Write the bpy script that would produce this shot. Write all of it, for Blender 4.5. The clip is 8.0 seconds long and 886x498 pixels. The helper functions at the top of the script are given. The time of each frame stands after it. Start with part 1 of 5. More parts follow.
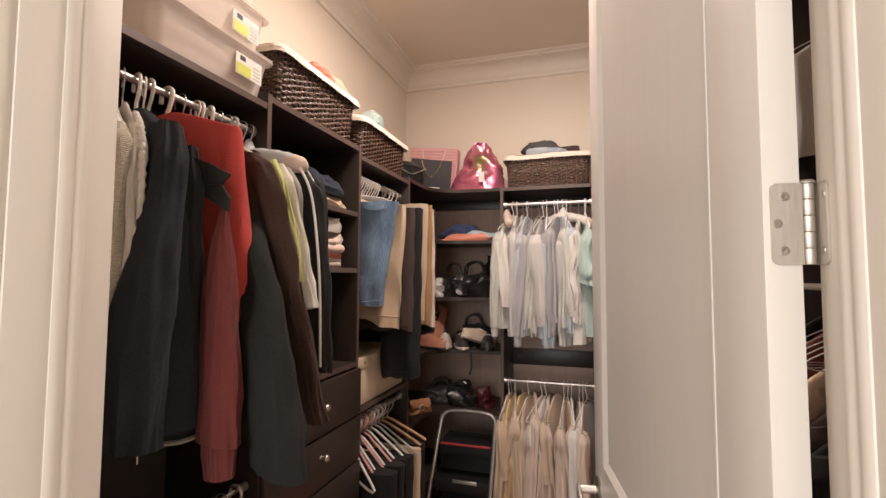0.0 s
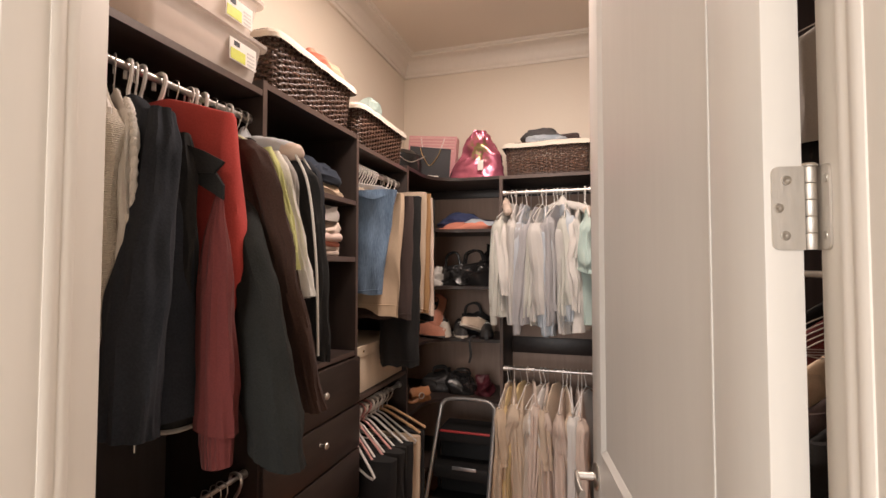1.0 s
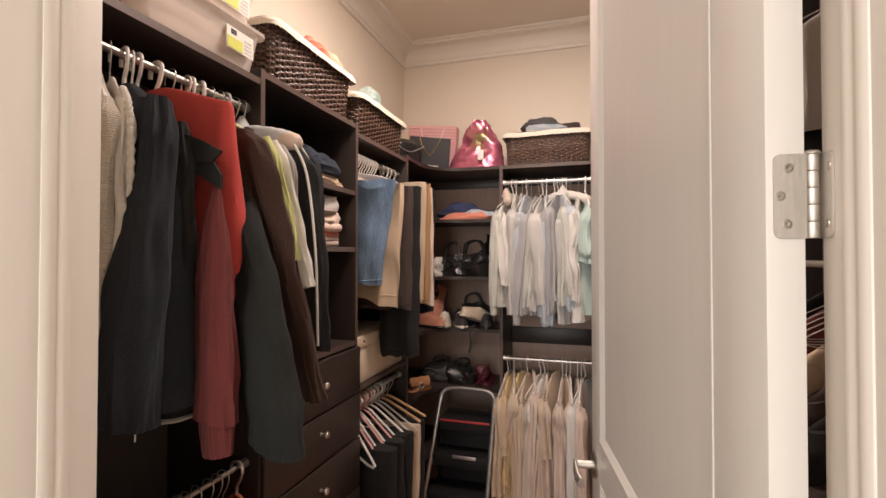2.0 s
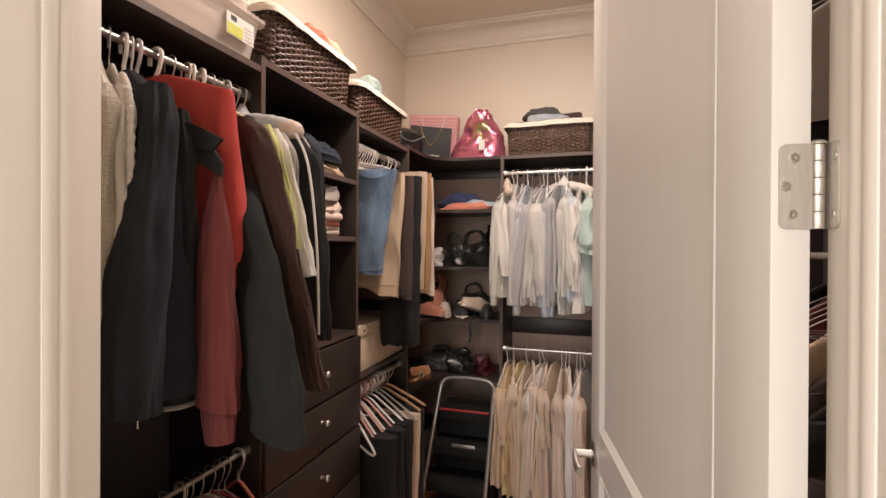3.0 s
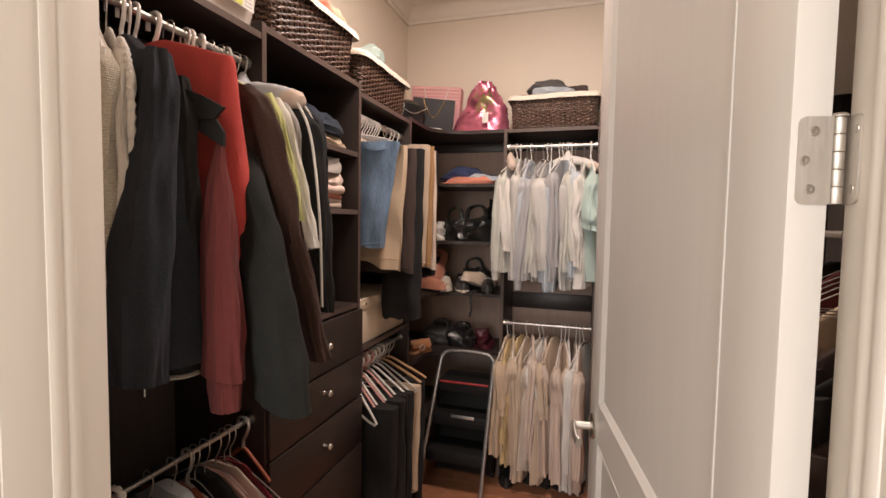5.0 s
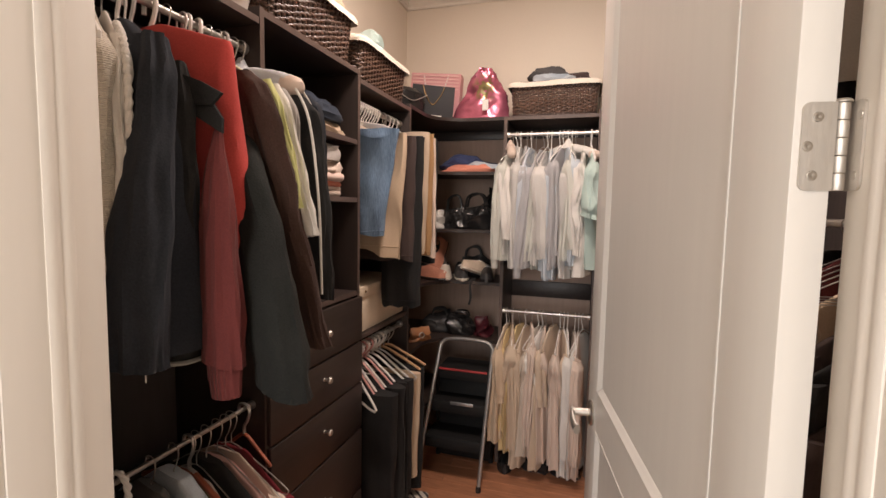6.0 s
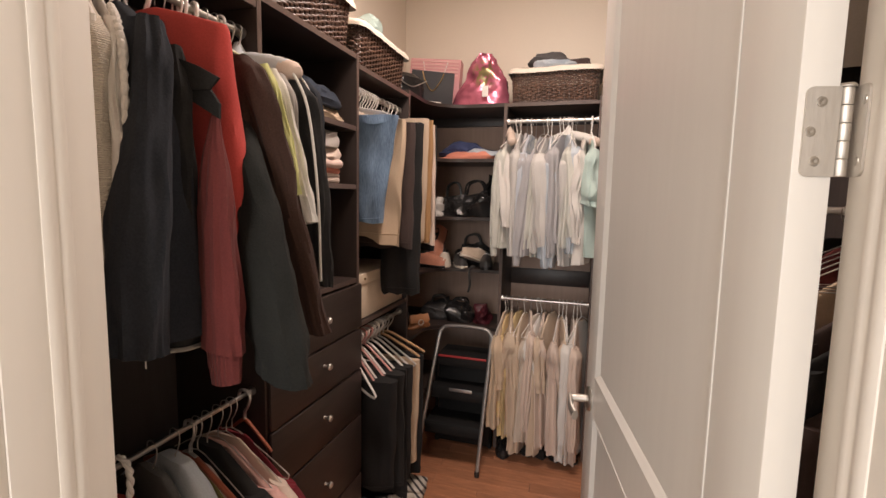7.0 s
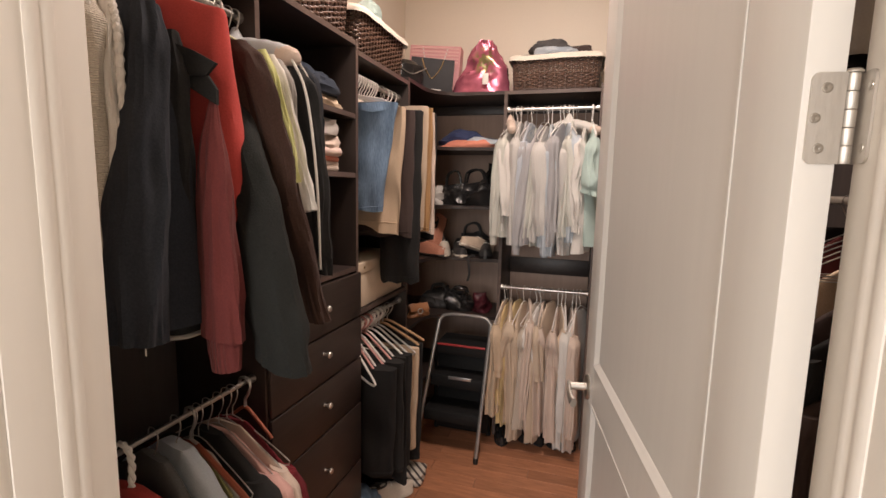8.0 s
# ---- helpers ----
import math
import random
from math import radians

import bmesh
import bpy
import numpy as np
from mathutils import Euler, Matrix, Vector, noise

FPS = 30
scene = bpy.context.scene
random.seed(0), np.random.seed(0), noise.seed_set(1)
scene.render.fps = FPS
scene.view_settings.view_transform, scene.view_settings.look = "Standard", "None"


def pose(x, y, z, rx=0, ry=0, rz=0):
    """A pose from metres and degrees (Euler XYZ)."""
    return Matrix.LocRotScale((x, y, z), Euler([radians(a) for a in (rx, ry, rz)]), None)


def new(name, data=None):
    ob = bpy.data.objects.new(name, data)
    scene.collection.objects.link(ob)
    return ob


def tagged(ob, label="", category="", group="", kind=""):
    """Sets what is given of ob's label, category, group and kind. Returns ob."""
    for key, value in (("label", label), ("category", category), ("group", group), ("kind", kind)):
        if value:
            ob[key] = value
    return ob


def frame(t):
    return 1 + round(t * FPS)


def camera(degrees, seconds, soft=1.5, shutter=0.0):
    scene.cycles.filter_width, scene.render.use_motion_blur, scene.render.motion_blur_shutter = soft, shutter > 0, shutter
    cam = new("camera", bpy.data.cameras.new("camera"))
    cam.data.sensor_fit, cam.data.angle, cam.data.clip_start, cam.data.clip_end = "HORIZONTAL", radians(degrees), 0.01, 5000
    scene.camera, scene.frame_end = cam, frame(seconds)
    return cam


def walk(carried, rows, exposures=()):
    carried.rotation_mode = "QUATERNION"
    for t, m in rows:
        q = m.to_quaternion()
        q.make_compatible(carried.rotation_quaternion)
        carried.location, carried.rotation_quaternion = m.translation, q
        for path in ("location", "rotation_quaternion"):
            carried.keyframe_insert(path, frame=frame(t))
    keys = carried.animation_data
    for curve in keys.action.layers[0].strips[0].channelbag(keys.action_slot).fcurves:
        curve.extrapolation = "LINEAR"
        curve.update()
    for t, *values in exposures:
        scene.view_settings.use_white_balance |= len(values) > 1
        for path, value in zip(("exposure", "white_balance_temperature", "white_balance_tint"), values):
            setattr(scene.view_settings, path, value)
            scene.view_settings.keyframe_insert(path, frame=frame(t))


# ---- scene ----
# ---------------------------------------------------------------- camera
cam = camera(86.64, 8.0, soft=1.5)
PATH = [
    (0.0, pose(-0.0000, 0.0000, 1.5043, 93.440, -0.261, 17.016)),
    (0.5, pose(0.0006, 0.0054, 1.5036, 92.766, -0.164, 17.026)),
    (1.0, pose(0.0028, 0.0100, 1.5023, 92.109, -0.080, 17.027)),
    (1.5, pose(0.0039, 0.0128, 1.5017, 91.501, 0.001, 17.034)),
    (3.0, pose(0.0004, 0.0139, 1.4996, 89.783, -0.323, 17.051)),
    (3.5, pose(-0.0012, 0.0133, 1.4995, 89.070, -0.473, 17.032)),
    (4.0, pose(-0.0040, 0.0127, 1.4986, 88.367, -0.614, 16.990)),
    (4.5, pose(-0.0069, 0.0147, 1.4979, 87.498, -0.808, 17.059)),
    (6.0, pose(-0.0098, 0.0167, 1.4947, 85.307, -1.070, 17.027)),
    (6.5, pose(-0.0098, 0.0168, 1.4942, 84.571, -1.071, 16.969)),
    (7.0, pose(-0.0099, 0.0185, 1.4930, 83.822, -1.157, 16.961)),
    (7.5, pose(-0.0106, 0.0196, 1.4924, 83.136, -1.216, 16.909)),
    (8.0, pose(-0.0113, 0.0203, 1.4911, 82.497, -1.286, 16.893)),
]
walk(cam, PATH)

# ---------------------------------------------------------------- light
world = bpy.data.worlds.new("sky")
scene.world = world
world.use_nodes = True
wn = world.node_tree.nodes
sky = wn.new("ShaderNodeTexSky")
sky.sky_type, sky.sun_disc = "NISHITA", False
sky.sun_elevation, sky.sun_rotation = radians(35), radians(160)
world.node_tree.links.new(sky.outputs[0], wn["Background"].inputs[0])
wn["Background"].inputs[1].default_value = 0.1
scene.view_settings.exposure = 0.18


def area_lamp(name, m, size, watts, color, shape="DISK", size_y=None):
    d = bpy.data.lights.new(name, "AREA")
    d.shape, d.size, d.energy, d.color = shape, size, watts, color
    if size_y:
        d.size_y = size_y
    ob = new(name, d)
    ob.matrix_world = m
    return ob


area_lamp("closet_ceiling_lamp", pose(-0.22, 1.62, 2.90), 0.46, 26, (1.0, 0.82, 0.73))
globe = bpy.data.lights.new("closet_lamp_globe", "POINT")
globe.energy, globe.color, globe.shadow_soft_size = 6.5, (1.0, 0.82, 0.73), 0.10
new("closet_lamp_globe", globe).location = (-0.22, 1.62, 2.78)
area_lamp("bedroom_window_light", pose(-0.5, -3.30, 1.7, 90, 0, 0), 1.9, 75, (0.99, 0.97, 0.975), "RECTANGLE", 1.5)
area_lamp("bedroom_ceiling_lamp", pose(-0.30, -1.15, 2.62), 0.40, 22, (1.0, 0.87, 0.77))

# ---------------------------------------------------------------- materials
def mat(name, color, rough=0.6, metal=0.0, vary=0.12, scale=6.0, fine=60.0, bump=0.15, stretch=(1, 1, 1), sheen=0.0,
        spec=0.5, coat=0.0, dark=None, trans=0.0, alpha=1.0, ior=1.45, per_object=0.0):
    """A surface with slow and fine variation of colour, and fine relief."""
    m = bpy.data.materials.new(name)
    m.use_nodes = True
    n, l = m.node_tree.nodes, m.node_tree.links
    b = n["Principled BSDF"]
    tc = n.new("ShaderNodeTexCoord")
    mp = n.new("ShaderNodeMapping")
    mp.inputs["Scale"].default_value = stretch
    l.new(tc.outputs["Object"], mp.inputs[0])
    slow, fast = n.new("ShaderNodeTexNoise"), n.new("ShaderNodeTexNoise")
    slow.inputs["Scale"].default_value, fast.inputs["Scale"].default_value = scale, fine
    slow.inputs["Detail"].default_value, fast.inputs["Detail"].default_value = 4, 3
    l.new(mp.outputs[0], slow.inputs[0])
    l.new(mp.outputs[0], fast.inputs[0])
    add = n.new("ShaderNodeMath")
    add.operation = "ADD"
    l.new(slow.outputs[0], add.inputs[0])
    l.new(fast.outputs[0], add.inputs[1])
    ramp = n.new("ShaderNodeMapRange")
    ramp.inputs[1].default_value, ramp.inputs[2].default_value = 0.6, 1.4
    l.new(add.outputs[0], ramp.inputs[0])
    mix = n.new("ShaderNodeMix")
    mix.data_type = "RGBA"
    lo = dark or tuple(c * (1 - vary) for c in color)
    hi = tuple(min(1, c * (1 + vary)) for c in color)
    mix.inputs[6].default_value, mix.inputs[7].default_value = (*lo, 1), (*hi, 1)
    l.new(ramp.outputs[0], mix.inputs[0])
    out = mix.outputs[2]
    if per_object:
        info, hsv, mr = n.new("ShaderNodeObjectInfo"), n.new("ShaderNodeHueSaturation"), n.new("ShaderNodeMapRange")
        mr.inputs[3].default_value, mr.inputs[4].default_value = 1 - per_object, 1 + per_object
        l.new(info.outputs["Random"], mr.inputs[0])
        l.new(mr.outputs[0], hsv.inputs["Value"])
        l.new(out, hsv.inputs["Color"])
        out = hsv.outputs[0]
    l.new(out, b.inputs["Base Color"])
    b.inputs["Roughness"].default_value, b.inputs["Metallic"].default_value = rough, metal
    b.inputs["Specular IOR Level"].default_value = spec
    b.inputs["Sheen Weight"].default_value = sheen
    b.inputs["Coat Weight"].default_value = coat
    b.inputs["Transmission Weight"].default_value = trans
    b.inputs["IOR"].default_value = ior
    b.inputs["Alpha"].default_value = alpha
    if bump:
        bp = n.new("ShaderNodeBump")
        bp.inputs["Strength"].default_value, bp.inputs["Distance"].default_value = bump, 0.004
        l.new(fast.outputs[0], bp.inputs["Height"])
        l.new(bp.outputs[0], b.inputs["Normal"])
    return m


def cloth(name, color, vary=0.18, stretch=(1, 1, 1), scale=5, rough=0.9, ribs=0.0, rib_axis="Z", bump=0.20, sheen=0.04, stripe=None, stripe_scale=30.0):
    """Woven or knitted fabric; ribs per metre, or narrow stripes of a second colour."""
    m = mat(name, color, rough, vary=vary, scale=scale, fine=260, bump=bump, sheen=sheen, spec=0.15, stretch=stretch)
    n, l = m.node_tree.nodes, m.node_tree.links
    b = n["Principled BSDF"]
    b.inputs["Sheen Roughness"].default_value = 0.6
    tc = [k for k in n if k.type == "TEX_COORD"][0]
    if ribs:
        w = n.new("ShaderNodeTexWave")
        w.bands_direction = rib_axis
        w.inputs["Scale"].default_value, w.inputs["Distortion"].default_value = ribs / 20, 1.2
        w.inputs["Detail"].default_value = 1
        l.new(tc.outputs["Object"], w.inputs[0])
        bp = n.new("ShaderNodeBump")
        bp.inputs["Strength"].default_value, bp.inputs["Distance"].default_value = 0.6, 0.004
        l.new(w.outputs["Fac"], bp.inputs["Height"])
        old = [k for k in n if k.type == "BUMP" and k != bp]
        if old:
            l.new(old[0].outputs[0], bp.inputs["Normal"])
        l.new(bp.outputs[0], b.inputs["Normal"])
    if stripe:
        w = n.new("ShaderNodeTexWave")
        w.bands_direction = rib_axis
        w.inputs["Scale"].default_value, w.inputs["Distortion"].default_value = stripe_scale, 0.6
        l.new(tc.outputs["Object"], w.inputs[0])
        mx = n.new("ShaderNodeMix")
        mx.data_type = "RGBA"
        src = b.inputs["Base Color"].links[0].from_socket
        l.new(src, mx.inputs[6])
        mx.inputs[7].default_value = (*stripe, 1)
        mr = n.new("ShaderNodeMapRange")
        mr.inputs[1].default_value, mr.inputs[2].default_value = 0.55, 0.75
        l.new(w.outputs["Fac"], mr.inputs[0])
        l.new(mr.outputs[0], mx.inputs[0])
        l.new(mx.outputs[2], b.inputs["Base Color"])
    return m


M_WALL = mat("wall_paint", (0.77, 0.685, 0.575), 0.75, vary=0.03, scale=1.5, fine=180, bump=0.10)
M_CEIL = mat("ceiling_paint", (0.78, 0.70, 0.61), 0.85, vary=0.03, scale=1.2, fine=150, bump=0.08)
M_CROWN = mat("crown_paint", (0.82, 0.76, 0.68), 0.5, vary=0.03, scale=3, fine=40, bump=0.03)
M_TRIM = mat("trim_paint", (0.74, 0.705, 0.66), 0.52, vary=0.03, scale=3, fine=40, bump=0.05, stretch=(1, 1, 0.1))
M_DOOR = mat("door_paint", (0.63, 0.605, 0.57), 0.36, vary=0.03, scale=2, fine=50, bump=0.06, stretch=(1, 1, 0.08))
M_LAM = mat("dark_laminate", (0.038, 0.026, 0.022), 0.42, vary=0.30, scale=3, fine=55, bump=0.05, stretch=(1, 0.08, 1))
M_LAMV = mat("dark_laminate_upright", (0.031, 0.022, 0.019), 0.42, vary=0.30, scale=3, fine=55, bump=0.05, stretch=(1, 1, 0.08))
M_BACK = mat("dark_backing_board", (0.070, 0.058, 0.053), 0.6, vary=0.2, scale=3, fine=55, bump=0.05, stretch=(1, 1, 0.1))
# Paler brown that puts the light on the laminate's front edges into colour.
M_LIT_EDGE = mat("lit_front_edge", (0.105, 0.072, 0.060), 0.38, vary=0.18, scale=6, fine=70, bump=0.04)
M_BACKB = mat("brown_backing_board", (0.43, 0.305, 0.245), 0.6, vary=0.12, scale=3, fine=55, bump=0.04, stretch=(1, 1, 0.1))
M_CHROME = mat("chrome", (0.60, 0.57, 0.545), 0.36, 1.0, vary=0.05, bump=0.02)
M_NICKEL = mat("satin_nickel", (0.60, 0.57, 0.53), 0.50, 1.0, vary=0.06, scale=10, fine=300, bump=0.06, stretch=(1, 1, 0.15))
M_SCREW = mat("screw_steel", (0.50, 0.47, 0.43), 0.30, 1.0, vary=0.1)
M_STEEL = mat("grey_steel_tube", (0.46, 0.45, 0.44), 0.35, 0.8, vary=0.1)
M_WIRE = mat("hanger_wire", (0.60, 0.57, 0.54), 0.35, 0.9, vary=0.1)
M_PLW = mat("white_plastic", (0.80, 0.76, 0.72), 0.35, vary=0.05, bump=0.02)
M_PLP = mat("pink_plastic", (0.68, 0.34, 0.32), 0.35, vary=0.08, bump=0.02)
M_PLG = mat("grey_plastic", (0.58, 0.56, 0.54), 0.35, vary=0.06, bump=0.02)
M_PLK = mat("black_plastic", (0.016, 0.015, 0.015), 0.4, vary=0.2, bump=0.03)
M_WOODH = mat("hanger_wood", (0.30, 0.085, 0.045), 0.35, vary=0.25, scale=4, fine=40, stretch=(0.2, 1, 1))
M_WOODL = mat("light_hanger_wood", (0.42, 0.25, 0.13), 0.4, vary=0.25, scale=4, fine=40, stretch=(0.2, 1, 1))
M_WICKER = mat("dark_wicker", (0.100, 0.055, 0.037), 0.44, vary=0.5, scale=22, fine=160, bump=0.3, per_object=0.25, spec=0.55)
M_STAKE = mat("wicker_stake", (0.060, 0.030, 0.019), 0.42, vary=0.4, scale=22, fine=160, bump=0.3)
M_LINER = cloth("cream_liner", (0.76, 0.68, 0.58), vary=0.06)
M_PLANK = mat("floor_plank", (0.40, 0.176, 0.094), 0.34, vary=0.36, scale=9, fine=60, bump=0.05, stretch=(0.16, 1, 1), per_object=0.14)
M_SUBFLOOR = mat("subfloor", (0.06, 0.03, 0.018), 0.7)
# Unseen bedroom floor: pale so that it bounces light into the low closet.
M_BOUNCE_FLOOR = mat("pale_bounce_floor", (0.62, 0.57, 0.50), 0.95, vary=0.12, scale=20, fine=400, bump=0.5)
M_CLEAR = mat("clear_plastic", (1.0, 0.90, 0.83), 0.28, vary=0.03, scale=8, bump=0.04, alpha=0.36, spec=0.6)
M_BLACK_LEATHER = mat("black_leather", (0.020, 0.019, 0.019), 0.20, vary=0.35, scale=14, fine=160, bump=0.35, spec=0.6)
M_GOLD = mat("gold_metal", (0.75, 0.56, 0.30), 0.25, 1.0)
M_FOIL = mat("pink_foil", (0.50, 0.145, 0.215), 0.27, 0.6, vary=0.2, scale=18, fine=60, bump=0.10)
M_LIME = mat("lime_print", (0.62, 0.64, 0.10), 0.5, vary=0.1)
M_PAPER = mat("white_paper", (0.80, 0.77, 0.72), 0.7, vary=0.04)
M_INK = mat("dark_ink", (0.03, 0.03, 0.04), 0.6)
M_BOXW = mat("cream_cardboard", (0.72, 0.60, 0.46), 0.65, vary=0.06, scale=8)
M_RED_RUBBER = mat("red_trim", (0.34, 0.035, 0.035), 0.5)
M_LADDER = mat("black_steel_step", (0.011, 0.0105, 0.0105), 0.6, vary=0.25, spec=0.25)


# ---------------------------------------------------------------- mesh helpers
def finish(bm, smooth=True):
    bmesh.ops.recalc_face_normals(bm, faces=bm.faces)
    me = bpy.data.meshes.new("mesh")
    for f in bm.faces:
        f.smooth = smooth
    bm.to_mesh(me)
    bm.free()
    return me


def sharpen(me, degrees=35):
    me.set_sharp_from_angle(angle=radians(degrees))
    return me


def part(name, bm, material, parent=None, label="", m=None, smooth=True):
    """One mesh object, under a thing or a part where parent is given."""
    me = sharpen(finish(bm, smooth))
    me.materials.append(material)
    ob = new(name, me)
    if parent is not None:
        ob.parent = parent
    if m is not None:
        ob.matrix_basis = m
    if label:
        ob["label"] = label
    return ob


def thing(name, label, category, m=None, group="", kind=""):
    ob = new(name)
    ob.empty_display_size = 0.05
    if m is not None:
        ob.matrix_basis = m
    return tagged(ob, label, category, group, kind)


def box(bm, x0, x1, y0, y1, z0, z1, bevel=0.0):
    r = bmesh.ops.create_cube(bm, size=1)
    for v in r["verts"]:
        v.co = Vector(((x0 + x1) / 2 + v.co.x * (x1 - x0), (y0 + y1) / 2 + v.co.y * (y1 - y0), (z0 + z1) / 2 + v.co.z * (z1 - z0)))
    if bevel:
        es = {e for v in r["verts"] for e in v.link_edges}
        bmesh.ops.bevel(bm, geom=list(es), offset=bevel, segments=2, affect="EDGES", profile=0.5)
    return bm


def boxed(*a, bevel=0.0):
    return box(bmesh.new(), *a, bevel=bevel)


def loft(bm, rings, cap=True, closed=True):
    """Skin through rings of equal length."""
    vs = [[bm.verts.new(p) for p in r] for r in rings]
    n = len(vs[0])
    for a, b in zip(vs, vs[1:]):
        for i in range(n if closed else n - 1):
            j = (i + 1) % n
            bm.faces.new((a[i], a[j], b[j], b[i]))
    if cap and closed:
        bm.faces.new(vs[0][::-1])
        bm.faces.new(vs[-1])
    return bm


def smooth_path(pts, sub=4):
    """Catmull-Rom through the points."""
    P = [Vector(p) for p in pts]
    P = [P[0] * 2 - P[1]] + P + [P[-1] * 2 - P[-2]]
    out = []
    for i in range(1, len(P) - 2):
        a, b, c, d = P[i - 1:i + 3]
        for k in range(sub):
            t = k / sub
            out.append(0.5 * (2 * b + (c - a) * t + (2 * a - 5 * b + 4 * c - d) * t * t + (3 * b - a - 3 * c + d) * t ** 3))
    out.append(P[-2])
    return out


def tube(bm, pts, radius, seg=8, flat=1.0, closed=False):
    """A round bar along the points; radius: one number or one for each point."""
    P = [Vector(p) for p in pts]
    n = len(P)
    rad = radius if isinstance(radius, (list, tuple)) else [radius] * n
    up, rings = None, []
    for i, p in enumerate(P):
        if closed:
            d = (P[(i + 1) % n] - P[i - 1]).normalized()
        else:
            d = (P[min(i + 1, n - 1)] - P[max(i - 1, 0)]).normalized()
        if up is None:
            up = Vector((0, 0, 1)) if abs(d.z) < 0.9 else Vector((1, 0, 0))
        side = d.cross(up).normalized()
        up = side.cross(d).normalized()
        rings.append([p + (side * math.cos(a) * flat + up * math.sin(a)) * rad[i] for a in (2 * math.pi * k / seg for k in range(seg))])
    if closed:
        rings.append(rings[0])
        loft(bm, rings, cap=False)
        bmesh.ops.remove_doubles(bm, verts=bm.verts, dist=1e-6)
        return bm
    return loft(bm, rings)


def lathe(bm, profile, seg=16, m=None):
    """A turned body from (radius, height) pairs."""
    m = m or Matrix()
    return loft(bm, [[m @ Vector((r * math.cos(2 * math.pi * k / seg), r * math.sin(2 * math.pi * k / seg), z)) for k in range(seg)] for r, z in profile])


def wobble(p, scale, amount, seed=0.0):
    return noise.noise_vector(Vector((p[0] * scale + seed, p[1] * scale + seed * 1.7, p[2] * scale - seed))) * amount


# ---------------------------------------------------------------- the closet's shell
XL, XR, YS, YB, ZC = -1.222, 0.95, 0.482, 3.068, 2.96   # inner faces
JL, JR, HEAD, YO = -0.627, 0.193, 2.44, 0.365            # the doorway's opening and the wall's outer face


def structure(name, bm, material, label, category, smooth=True):
    return tagged(part(name, bm, material, smooth=smooth), label, category, kind="structure")


structure("wall_west", boxed(XL - 0.12, XL, YS, YB + 0.12, 0, ZC), M_WALL, "warm cream painted plaster wall behind the shelving", "wall")
structure("wall_north", boxed(XL, XR + 0.12, YB, YB + 0.12, 0, ZC), M_WALL, "warm cream painted plaster wall behind the shelving", "wall")
structure("wall_east", boxed(XR, XR + 0.12, YS, YB, 0, ZC), M_WALL, "warm cream painted plaster wall", "wall")
w = bmesh.new()
box(w, -2.6, JL - 0.02, YO, YS, 0, ZC)
box(w, JR + 0.02, 2.6, YO, YS, 0, ZC)
box(w, JL - 0.02, JR + 0.02, YO, YS, HEAD + 0.02, ZC)
structure("wall_south", w, M_WALL, "cream painted wall with the doorway in it", "wall")
structure("ceiling", boxed(-2.72, 2.72, -3.5, YB + 0.12, ZC, ZC + 0.1), M_CEIL, "warm cream painted plaster ceiling", "ceiling")

# bedroom that the camera stands in
structure("wall_bedroom_west", boxed(-2.72, -2.6, -3.4, YS, 0, ZC), M_WALL, "cream painted bedroom wall", "wall")
structure("wall_bedroom_east", boxed(2.6, 2.72, -3.4, YS, 0, ZC), M_WALL, "cream painted bedroom wall", "wall")
w = bmesh.new()
box(w, -2.72, -1.45, -3.5, -3.4, 0, ZC)
box(w, 0.45, 2.72, -3.5, -3.4, 0, ZC)
box(w, -1.45, 0.45, -3.5, -3.4, 0, 0.95)
box(w, -1.45, 0.45, -3.5, -3.4, 2.45, ZC)
structure("wall_bedroom_south", w, M_WALL, "cream painted bedroom wall with a window opening", "wall")
# added floor out of view, a pale reflector for the closet's lower part
structure("floor_bedroom", boxed(-2.72, 2.72, -3.5, YO + 0.05, -0.1, -0.002), M_BOUNCE_FLOOR, "unseen floor outside the closet, made pale to bounce light in", "floor")
floor = structure("floor", boxed(XL, XR, YO + 0.05, YB, -0.1, -0.012), M_SUBFLOOR, "reddish brown wooden plank floor", "floor")


def sweep_inner(profile, z0):
    """A moulding round the inside of the closet; profile: (out from the wall, height)."""
    bm = bmesh.new()
    rings = []
    for x, y, sx, sy in ((XL, YS, 1, 1), (XL, YB, 1, -1), (XR, YB, -1, -1), (XR, YS, -1, 1)):
        rings.append([Vector((x + sx * d, y + sy * d, z0 + h)) for d, h in profile])
    rings.append(rings[0])
    loft(bm, rings, cap=False)
    bmesh.ops.remove_doubles(bm, verts=bm.verts, dist=1e-6)
    return bm


CROWN = [(0.0005, 0.0), (0.014, 0.0), (0.016, 0.008), (0.011, 0.016), (0.012, 0.024), (0.018, 0.027), (0.021, 0.036)]
CROWN += [(0.022 + 0.058 * (1 - math.cos(a)), 0.040 + 0.068 * math.sin(a)) for a in (math.pi / 2 * k / 8 for k in range(9))]
CROWN += [(0.088, 0.110), (0.094, 0.116), (0.092, 0.126), (0.104, 0.130), (0.110, 0.1385), (0.0005, 0.1385)]
structure("cornice", sweep_inner(CROWN, 2.8205), M_CROWN, "cream painted crown moulding under the ceiling", "crown moulding")

# doorway lining with its stop
fr = thing("door_frame", "cream painted door lining with a moulded stop", "door frame", kind="structure")


